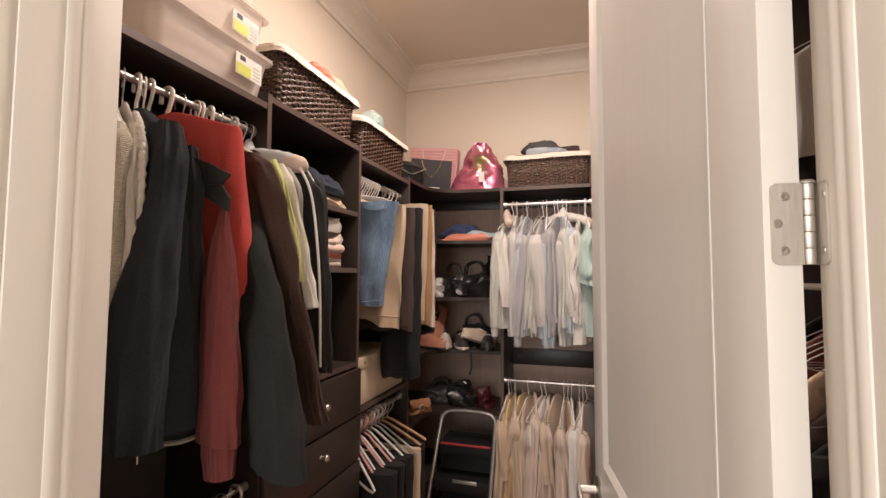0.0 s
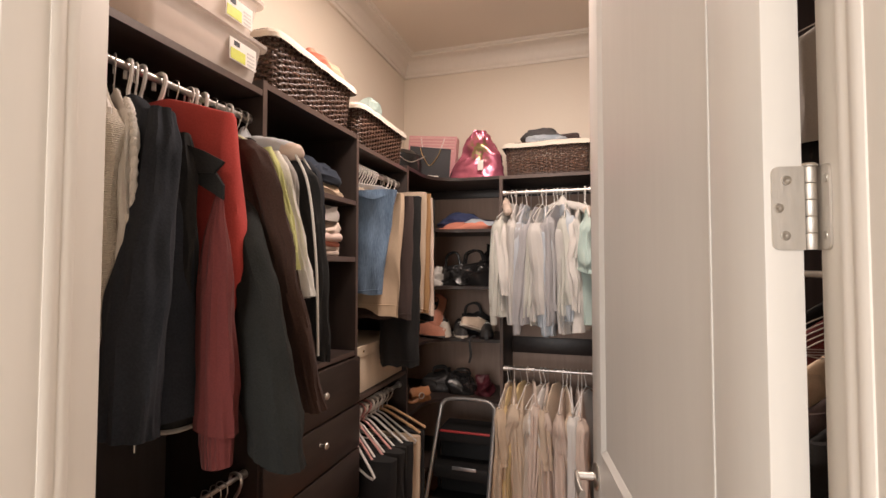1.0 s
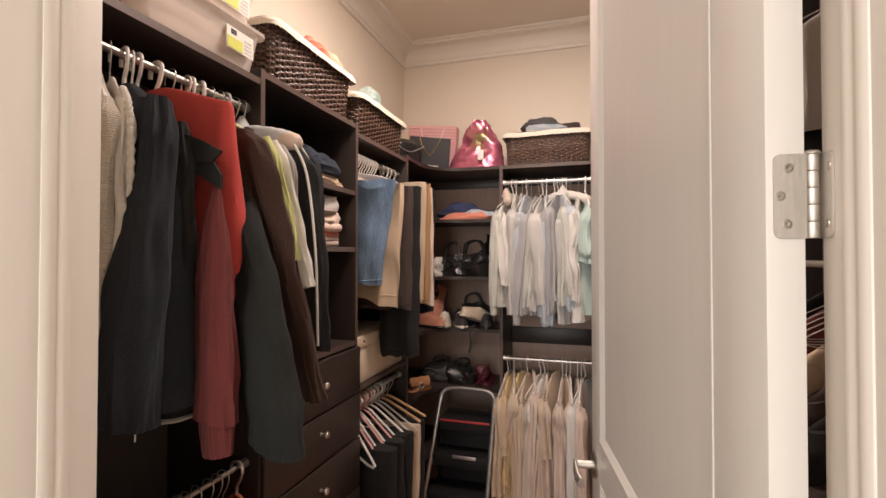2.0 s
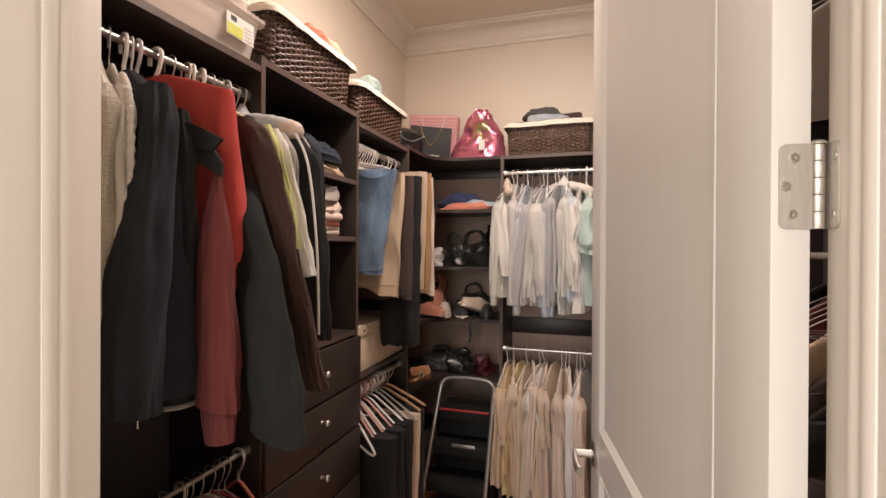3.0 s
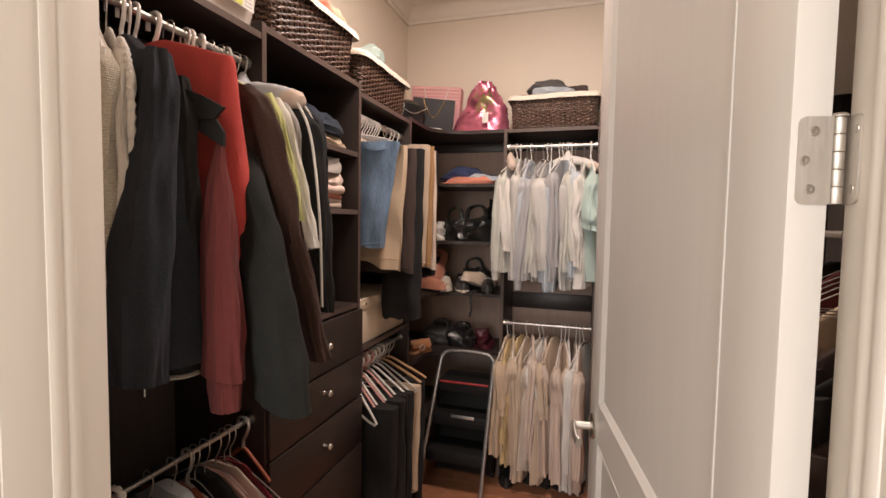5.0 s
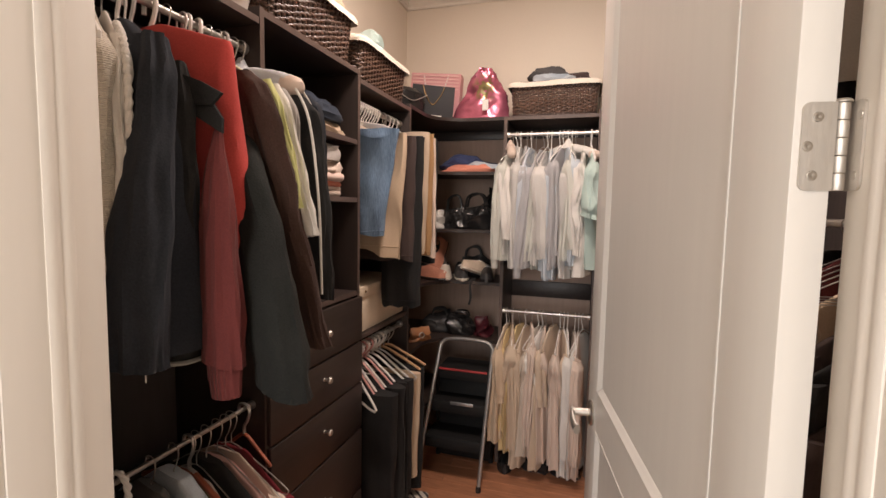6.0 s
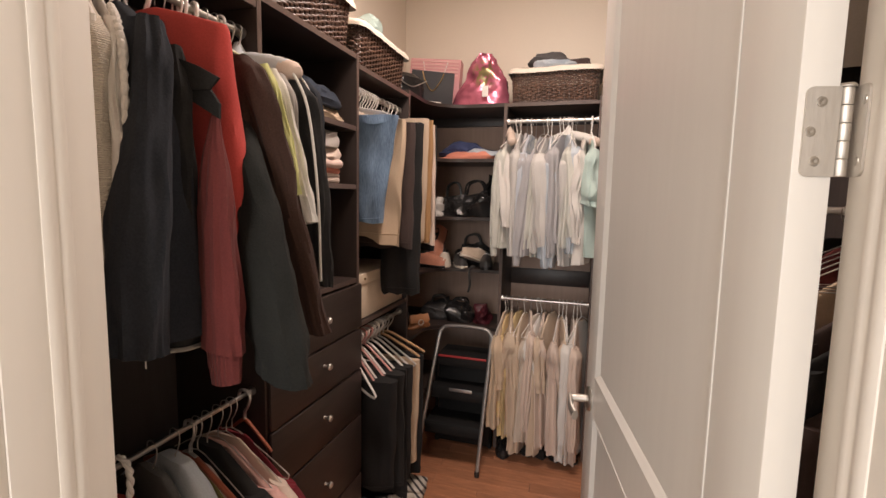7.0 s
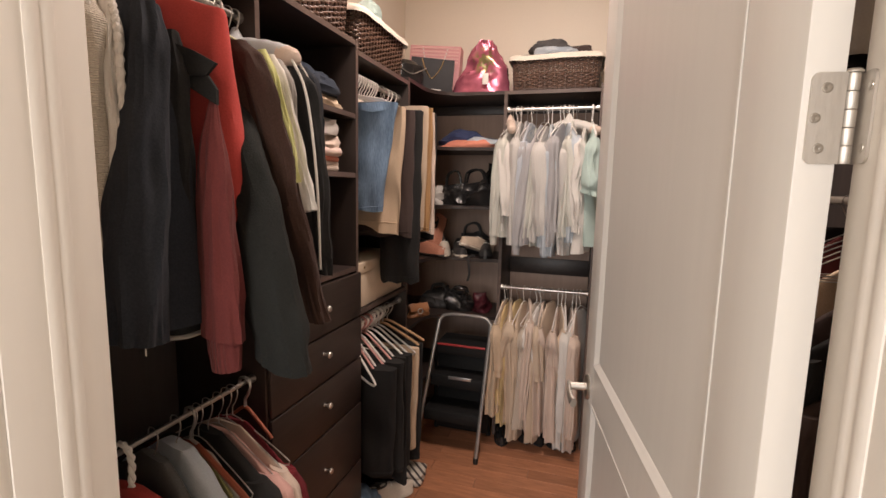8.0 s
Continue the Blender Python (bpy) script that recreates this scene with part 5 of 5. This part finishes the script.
def gift_bag(name, label, m, w, d, h, material, handle, category="bag"):
    """A stiff paper carrier with folded sides and cord handles."""
    ob = thing(name, label, category, m)
    bm = bmesh.new()
    t = 0.003
    rings = []
    for k in range(6):
        u = k / 5
        s = 0.012 * math.sin(u * math.pi)
        rings.append([Vector(p) for p in ((-w, -d, h * u), (0, -d - s * 0.5, h * u), (w, -d, h * u), (w - s, 0, h * u), (w, d, h * u), (-w, d, h * u), (-w + s, 0, h * u))])
    inner = [[Vector((p.x * 0.97, p.y * 0.94, max(p.z, 0.004))) for p in r] for r in rings[::-1]]
    loft(bm, rings + inner)
    part("carrier", bm, material, ob)
    for s in (-1, 1):
        part("handle", tube(bmesh.new(), smooth_path([(-w * 0.5, s * d, h * 0.97), (-w * 0.35, s * (d + 0.006), h * 0.70), (0, s * (d + 0.01), h * 0.42), (w * 0.35, s * (d + 0.006), h * 0.70), (w * 0.5, s * d, h * 0.97)], 4), 0.0035, 7), handle, ob, "cord handle")
    return ob


M_BAGBLK = mat("black_coated_paper", (0.016, 0.015, 0.017), 0.5, vary=0.2, spec=0.3)
M_BAGPINK = mat("pink_striped_paper", (0.72, 0.36, 0.37), 0.6, vary=0.05)
M_BAGPINK2 = mat("pale_pink_stripe", (0.80, 0.50, 0.48), 0.6, vary=0.05)
kb = gift_bag("shopping_bag", "black paper shopping bag with cord handles on the corner shelf", pose(-0.950, 2.80, 2.036, -4, 4, 20), 0.128, 0.050, 0.205, M_BAGBLK, M_GOLD)
part("printed_bar", boxed(-0.055, 0.060, -0.0535, -0.0515, 0.022, 0.027), M_PAPER, kb, "small pale printed line")
pb = gift_bag("shopping_bag", "pink striped paper shopping bag behind the black bag", pose(-0.985, 2.965, 2.043, 0, 4, 6), 0.160, 0.05, 0.315, M_BAGPINK, M_PAPER)
for k in range(5):
    part("stripe", boxed(-0.150, 0.150, -0.0575, -0.0565, 0.215 + 0.02 * k, 0.223 + 0.02 * k), M_BAGPINK2, pb)
blk = thing("handbag", "flat black patent clutch lying on the corner shelf", "handbag", pose(-1.045, 2.64, 2.031, 0, 0, 55))
bm = bmesh.new()
loft(bm, [[Vector((0.11 * math.copysign(abs(math.cos(a)) ** 0.6, math.cos(a)) * s, 0.06 * math.sin(a) * s, z)) for a in (2 * math.pi * k / 28 for k in range(28))] for s, z in ((0.9, 0), (1, 0.03), (1.05, 0.09), (0.95, 0.145), (0.5, 0.172))])
part("pouch", bm, M_BLACK_LEATHER, blk)
part("flap_edge", tube(bmesh.new(), smooth_path([(-0.11, -0.052, 0.14), (-0.05, -0.066, 0.10), (0, -0.069, 0.09), (0.05, -0.066, 0.11), (0.11, -0.048, 0.14)], 4), 0.003, 7), M_NICKEL, blk, "silver edge")

def print_on_foil(m):
    """A gold and lime printed patch in the middle of the foil."""
    n, l = m.node_tree.nodes, m.node_tree.links
    b = n["Principled BSDF"]
    tc = [k for k in n if k.type == "TEX_COORD"][0]
    nz, dist, mr, mr2, mul, mx = (n.new(k) for k in ("ShaderNodeTexNoise", "ShaderNodeVectorMath", "ShaderNodeMapRange", "ShaderNodeMapRange", "ShaderNodeMath", "ShaderNodeMix"))
    nz.inputs["Scale"].default_value = 26
    l.new(tc.outputs["Object"], nz.inputs[0])
    dist.operation = "DISTANCE"
    dist.inputs[1].default_value = (0.035, -0.07, 0.185)
    l.new(tc.outputs["Object"], dist.inputs[0])
    mr.inputs[1].default_value, mr.inputs[2].default_value = 0.095, 0.05
    l.new(dist.outputs["Value"], mr.inputs[0])
    mr2.inputs[1].default_value, mr2.inputs[2].default_value = 0.47, 0.52
    l.new(nz.outputs[0], mr2.inputs[0])
    mul.operation = "MULTIPLY"
    l.new(mr.outputs[0], mul.inputs[0])
    l.new(mr2.outputs[0], mul.inputs[1])
    mx.data_type = "RGBA"
    l.new(b.inputs["Base Color"].links[0].from_socket, mx.inputs[6])
    mx.inputs[7].default_value = (0.27, 0.22, 0.10, 1)
    l.new(mul.outputs[0], mx.inputs[0])
    l.new(mx.outputs[2], b.inputs["Base Color"])


print_on_foil(M_FOIL)
# crumpled metallic pink bag with a tag
fb_ = thing("foil_bag", "crumpled metallic pink foil bag with a white tag", "bag", pose(-0.650, 2.84, 2.030))
bm = bmesh.new()
rings = []
for k in range(22):
    t = k / 21
    hw = 0.188 * (1 - 0.70 * t) * (1 - 0.25 * max(0, t - 0.9) / 0.1)
    ring = []
    for j in range(40):
        a = 2 * math.pi * j / 40
        p = Vector((hw * math.cos(a) + 0.03 * t, 0.085 * (1 - 0.55 * t) * math.sin(a), 0.30 * t))
        cr = noise.noise(Vector((math.cos(a) * 1.3, math.sin(a) * 1.3, t * 3 + 3))) * 0.022 + (1 - 2.4 * abs(noise.noise(Vector((math.cos(a) * 2.2, math.sin(a) * 2.2, t * 4.5))))) * 0.010
        ring.append(p * 1.0 + Vector((math.cos(a), math.sin(a), 0.3)) * cr * (0.15 + min(1, 3 * t)))
    rings.append(ring)
loft(bm, rings)
part("bag_body", bm, M_FOIL, fb_)
part("tag", boxed(0.035, 0.070, -0.112, -0.109, 0.045, 0.105, bevel=0.001), M_PAPER, fb_, "white paper tag")


# ---------------------------------------------------------------- shelf box, shoes, handbags
cb = thing("cardboard_box", "long cream cardboard storage box with a lid", "box", Matrix.Translation((-1.05, 2.015, 0.970)))
part("carton", boxed(-0.145, 0.140, -0.255, 0.255, 0, 0.150, bevel=0.002), M_BOXW, cb)
part("lid", boxed(-0.150, 0.146, -0.261, 0.261, 0.150, 0.196, bevel=0.003), M_BOXW, cb)
part("rivet", lathe(bmesh.new(), [(0, 0), (0.006, 0), (0.005, 0.003), (0, 0.004)], 12, Matrix.Translation((0.146, -0.19, 0.172)) @ Matrix.Rotation(math.pi / 2, 4, "Y")), M_GOLD, cb)


def handbag(label, m, w, d, h, material, handle=0.10, buckle=True, slump=0.25, hmat=None, flap=False):
    """A soft handbag: bulging body, flap, two-strand handle, metal buckle."""
    SEED[0] += 1.37
    sd = SEED[0]
    ob = thing("handbag", label, "handbag", m, "handbags")
    rings = []
    for k in range(21):
        t = k / 20
        ww = w * (1 - slump * t * t) * (0.90 + 0.10 * math.sin(math.pi * min(1, t * 1.6)))
        dd = d * (0.85 + 0.3 * math.sin(math.pi * t)) * (1 - 0.65 * t * t)
        ring = []
        for j in range(48):
            a = 2 * math.pi * j / 48
            ca, sa = math.cos(a), math.sin(a)
            p = Vector((ww * math.copysign(abs(ca) ** 0.6, ca), dd * math.copysign(abs(sa) ** 0.75, sa), h * t))
            ring.append(p + wobble(p, 10, 0.046, sd) * min(1, 4 * t) + Vector((ca, sa, 0.3)) * crease(p, sd, 17, 15) * 0.018 * min(1, 5 * t))
        rings.append(ring)
    part("pouch", loft(bmesh.new(), rings), material, ob)
    fl = bmesh.new()
    loft(fl, [[Vector((w * 0.8 * u, -d * (0.42 + 0.62 * math.sin(math.pi * 0.5 * t)) - 0.012 + e, h * (0.98 - 0.5 * t) + 0.004 * math.sin(7 * u + sd))) for u in (-1, -0.6, -0.2, 0.2, 0.6, 1)] + [Vector((w * 0.8 * u, -d * (0.42 + 0.62 * math.sin(math.pi * 0.5 * t)) - 0.008 + e, h * (0.98 - 0.5 * t))) for u in (1, 0.6, 0.2, -0.2, -0.6, -1)] for t, e in ((0, 0), (0.35, 0), (0.7, 0), (1, 0.002))])
    if flap:
        part("flap", fl, material, ob)
    else:
        fl.free()
    if handle:
        for s in (-1, 1):
            part("strap", tube(bmesh.new(), smooth_path([(-w * 0.55, s * d * 0.3, h * 0.9), (-w * 0.42, s * d * 0.4, h + handle * 0.7), (0.01, s * d * 0.5, h + handle), (w * 0.42, s * d * 0.4, h + handle * 0.7), (w * 0.55, s * d * 0.3, h * 0.9)], 5), 0.0065, 7), hmat or material, ob)
    if buckle:
        part("buckle", tube(bmesh.new(), [(0.016 * math.cos(q), -d * 1.08 - 0.012, h * 0.5 + 0.016 * math.sin(q)) for q in (2 * math.pi * k / 14 for k in range(14))], 0.0028, 6, closed=True), M_NICKEL, ob, "metal ring buckle")
    return ob


M_TANL = mat("tan_leather", (0.36, 0.16, 0.07), 0.42, vary=0.2, scale=12, fine=150, bump=0.25)
M_REDL = mat("dark_red_leather", (0.085, 0.017, 0.024), 0.38, vary=0.25, scale=12, fine=150, bump=0.25)
M_GREYL = mat("grey_leather", (0.045, 0.043, 0.043), 0.45, vary=0.3, scale=14, fine=150, bump=0.3)
M_SHOEW = mat("off_white_leather", (0.60, 0.54, 0.46), 0.5, vary=0.12, scale=14, fine=120, bump=0.15)
M_SHOEO = mat("orange_brown_leather", (0.44, 0.19, 0.125), 0.5, vary=0.2, scale=14, fine=120, bump=0.15)
M_SHOEB = mat("beige_mesh", (0.50, 0.40, 0.31), 0.7, vary=0.2, scale=14, fine=220, bump=0.3)

S1, S2, S3, S4 = 1.722, 1.385, 1.080, 0.735
pile("crumpled salmon shirt on the corner shelf", C_SALMON, pose(-0.73, 2.83, S1, 0, 0, 4), 0.175, 0.09, 0.042)
pile("crumpled pale blue shirt on the corner shelf", C_SKY, pose(-0.60, 2.84, S1 + 0.024, 0, 0, 6), 0.11, 0.08, 0.036)
pile("crumpled royal blue sweater on the corner shelf", C_BLUE, pose(-0.715, 2.90, S1 + 0.030), 0.195, 0.095, 0.070)
handbag("black leather shoulder bag with a looped handle", pose(-0.795, 2.83, S2, 0, 0, 8), 0.085, 0.050, 0.12, M_BLACK_LEATHER, 0.085, False)
handbag("glossy black slouchy handbag with a metal buckle", pose(-0.655, 2.82, S2, 0, 0, -4), 0.115, 0.065, 0.145, M_BLACK_LEATHER, 0.07, False, slump=0.40)
handbag("narrow black patent bag beside the divider", pose(-0.530, 2.83, S2, 0, 0, 10), 0.038, 0.05, 0.17, M_BLACK_LEATHER, 0.07, slump=0.5, hmat=M_GREYL)
pile("crumpled white cloth beside the black bags", C_WHITE, pose(-0.885, 2.80, S2), 0.035, 0.04, 0.095)
handbag("small dark bag pushed to the back of the shelf", pose(-0.55, 2.96, S2, 0, 0, 4), 0.06, 0.04, 0.26, M_BLACK_LEATHER, 0, False, 0.05)


def shoe(label, m, material, length=0.25, sole=None, heel=0.0, laces=True):
    """A low shoe: sole, rounded upper with an opening, tongue and laces."""
    SEED[0] += 1.37
    ob = thing("shoe", label, "shoe", m, "shoes")

    def half(t):
        return 0.040 * (0.80 + 0.28 * math.sin(math.pi * (t * 0.85 + 0.1)) - 0.18 * math.exp(-((t - 0.38) / 0.13) ** 2)) * (1 if t < 0.86 else math.sqrt(max(0.02, 1 - ((t - 0.86) / 0.145) ** 2)))

    rings = [[Vector((length * (t - 0.5), half(t) * 1.06 * math.cos(a), 0.010 + 0.010 * math.sin(a) + heel * max(0, 0.5 - t))) for a in (2 * math.pi * k / 12 for k in range(12))] for t in (i / 16 for i in range(17))]
    part("sole", loft(bmesh.new(), rings), sole or M_PLK, ob)
    rings = []
    for i in range(17):
        t = i / 16
        hh = 0.075 - 0.035 * max(0, (t - 0.35)) / 0.65 - 0.012 * math.exp(-((t - 0.25) / 0.12) ** 2)
        rings.append([Vector((length * (t - 0.5) * 0.985, half(t) * math.cos(a) * (1 if math.sin(a) < 0.3 else 0.9), 0.018 + hh * max(0, math.sin(a)) ** 0.8 + heel * max(0, 0.5 - t))) for a in (2 * math.pi * k / 18 for k in range(18))])
    part("upper", loft(bmesh.new(), rings), material, ob)
    part("opening", loft(bmesh.new(), [[Vector((length * (-0.24) + 0.045 * math.cos(a) * s, 0.022 * math.sin(a) * s, 0.086 + z + heel * 0.5)) for a in (2 * math.pi * k / 14 for k in range(14))] for s, z in ((1, -0.006), (1.02, 0.002), (0.85, 0.004), (0.7, -0.004))]), M_PLK, ob)
    if laces:
        for k in range(4):
            part("lace", tube(bmesh.new(), smooth_path([(length * (0.0 + 0.055 * k), -0.020, 0.076 - 0.006 * k), (length * (0.01 + 0.055 * k), 0, 0.086 - 0.006 * k), (length * (0.0 + 0.055 * k), 0.020, 0.076 - 0.006 * k)], 2), 0.0025, 5), M_PAPER, ob)
    return ob


shoe("orange-brown leather shoe lying on the curved shelf", pose(-0.905, 2.69, S3, 0, 0, -20), M_SHOEO, laces=False)
shoe("orange-brown leather shoe standing on its heel", pose(-0.880, 2.80, S3 + 0.100, 0, 60, -100), M_SHOEO, laces=False)
shoe("off-white sneaker on the curved shelf", pose(-0.83, 2.76, S3, 0, 0, -75), M_SHOEW, sole=M_SHOEW)
shoe("beige and grey running shoe with laces", pose(-0.735, 2.79, S3, 0, 0, -70), M_GREYL, sole=M_SHOEW)
shoe("beige and grey running shoe leaning on another", pose(-0.640, 2.78, S3 + 0.035, 0, -18, -125), M_SHOEB, sole=M_SHOEW)
shoe("dark grey running shoe on the curved shelf", pose(-0.575, 2.80, S3, 0, 0, -80), M_GREYL, sole=M_PLK)
handbag("dark grey bag with a looped strap behind the shoes", pose(-0.69, 2.93, S3, 0, 0, 3), 0.10, 0.05, 0.12, M_GREYL, 0.07, False)
handbag("dark brown leather bag on the low curved shelf", pose(-0.875, 2.82, S4, 0, 0, 14), 0.085, 0.060, 0.115, M_GREYL, 0.03, False)
handbag("black leather bag on the low curved shelf", pose(-0.730, 2.80, S4, 0, 0, 0), 0.090, 0.060, 0.120, M_BLACK_LEATHER, 0.02, False)
handbag("dark red leather bag on the low curved shelf", pose(-0.590, 2.80, S4, 0, 0, -6), 0.050, 0.05, 0.125, M_REDL, 0.0, False)
handbag("tan leather bag at the curved shelf's edge", pose(-0.935, 2.56, S4, 0, 0, 48), 0.075, 0.045, 0.085, M_TANL, 0.0, flap=True)
handbag("black leather bag beside the tan one", pose(-1.02, 2.45, S4, 0, 0, 70), 0.07, 0.05, 0.12, M_BLACK_LEATHER, 0.04)
st = thing("hanging_strap", "grey leather strap hanging over the shelf's edge", "strap", Matrix.Translation((-0.655, 2.700, S3)))
part("band", tube(bmesh.new(), smooth_path([(0.02, 0.06, 0.004), (0.008, 0.004, 0.006), (0, -0.006, -0.02), (0.006, -0.006, -0.09), (-0.004, -0.005, -0.14)], 4), 0.010, 8, 0.35), M_GREYL, st)

# ---------------------------------------------------------------- step ladder
lad = thing("step_ladder", "folding step ladder with grey tube frame and black treads", "step ladder")
hoop = smooth_path([(-0.868, 2.405, 0.012), (-0.825, 2.467, 0.36), (-0.786, 2.535, 0.690), (-0.772, 2.546, 0.742), (-0.735, 2.551, 0.765), (-0.63, 2.553, 0.771), (-0.525, 2.551, 0.765), (-0.490, 2.546, 0.742), (-0.482, 2.535, 0.690), (-0.493, 2.45, 0.36), (-0.505, 2.368, 0.012)], 5)
part("front_frame", tube(bmesh.new(), hoop, 0.0105, 10), M_STEEL, lad, "grey bent steel tube")
for sx in (-0.80, -0.47):
    part("rear_leg", tube(bmesh.new(), [(sx, 2.545, 0.60), (sx - 0.02, 2.625, 0.30), (sx - 0.03, 2.685, 0.012)], 0.0095, 8), M_LADDER, lad)
for x, y in ((-0.868, 2.405), (-0.505, 2.368), (-0.83, 2.685), (-0.50, 2.685)):
    part("foot", lathe(bmesh.new(), [(0, 0), (0.014, 0), (0.0145, 0.02), (0.012, 0.03), (0, 0.03)], 12, Matrix.Translation((x, y, 0.0))), M_PLK, lad)
for k, (z, y0, y1, xa, xb) in enumerate(((0.60, 2.505, 2.70, -0.782, -0.492), (0.42, 2.465, 2.66, -0.805, -0.496), (0.23, 2.425, 2.62, -0.828, -0.502))):
    tr = part("tread", boxed(xa, xb, y0, y1, z - 0.012, z + 0.012, bevel=0.005), M_LADDER, lad)
    part("tread_face", boxed(xa + 0.004, xb - 0.004, y0 - 0.006, y0 - 0.001, z - 0.05, z + 0.008, bevel=0.002), M_LADDER, tr)
    if k == 0:
        part("trim", boxed(xa + 0.006, xb - 0.006, y0 - 0.011, y0 - 0.0065, z + 0.0, z + 0.012, bevel=0.002), M_RED_RUBBER, tr, "red front trim")
    if k == 1:
        part("plate", boxed(-0.695, -0.565, y0 - 0.0095, y0 - 0.0065, z + 0.000, z + 0.018, bevel=0.001), M_STEEL, tr, "grey name plate")
part("back_cloth", boxed(-0.80, -0.49, 2.60, 2.612, 0.05, 0.55, bevel=0.002), M_LADDER, lad)

# ---------------------------------------------------------------- on the floor
shoe("off-white sneaker on the floor under the trousers", pose(-0.83, 1.95, 0.001, 0, 0, 50), M_SHOEW, sole=M_SHOEW)
shoe("black shoe on the floor under the trousers", pose(-0.98, 2.06, 0.001, 0, 0, 20), M_BLACK_LEATHER, laces=False)
shoe("black shoe on the floor under the trousers", pose(-1.02, 1.93, 0.001, 0, 0, 10), M_BLACK_LEATHER, laces=False)
folded("patterned black and cream bag on the floor", C_PATTERN, -0.86, -0.72, 2.06, 2.20, 0.001, 0.06, layers=2, name="patterned_bag", category="bag")
pile("crumpled blue cloth on the floor by the drawers", C_DENIM, pose(-0.895, 1.80, 0.001), 0.07, 0.07, 0.13, "cloth", "crumpled_cloth")
shoe("dark shoe on the floor behind the shirts", pose(-0.42, 2.70, 0.001, 0, 0, -80), M_BLACK_LEATHER, laces=False)
for x in (-0.14, -0.04, -0.32, -0.23):
    shoe("black shoe on the floor under the shirts", pose(x, 2.76, 0.001, 0, 0, -80 - 60 * x), M_BLACK_LEATHER, laces=False)

# ---------------------------------------------------------------- floor planks
prng = random.Random(5)
PLANKS = {}
y = YO + 0.052
while y < YB - 0.01:
    wid = min(0.083, YB - y)
    x = XL
    off = prng.choice((0.25, 0.5, 0.75, 1.0, 0.6))
    while x < XR - 0.01:
        ln = min(off, XR - x)
        off = 1.05
        key = (round(ln, 3), round(wid, 3))
        if key not in PLANKS:
            me = finish(boxed(0.0008, ln - 0.0008, 0.0008, wid - 0.0008, -0.011, 0, bevel=0.0012), False)
            me.materials.append(M_PLANK)
            PLANKS[key] = me
        p = new("plank", PLANKS[key])
        p.parent = floor
        p.location = (x, y, 0)
        x += ln
    y += wid
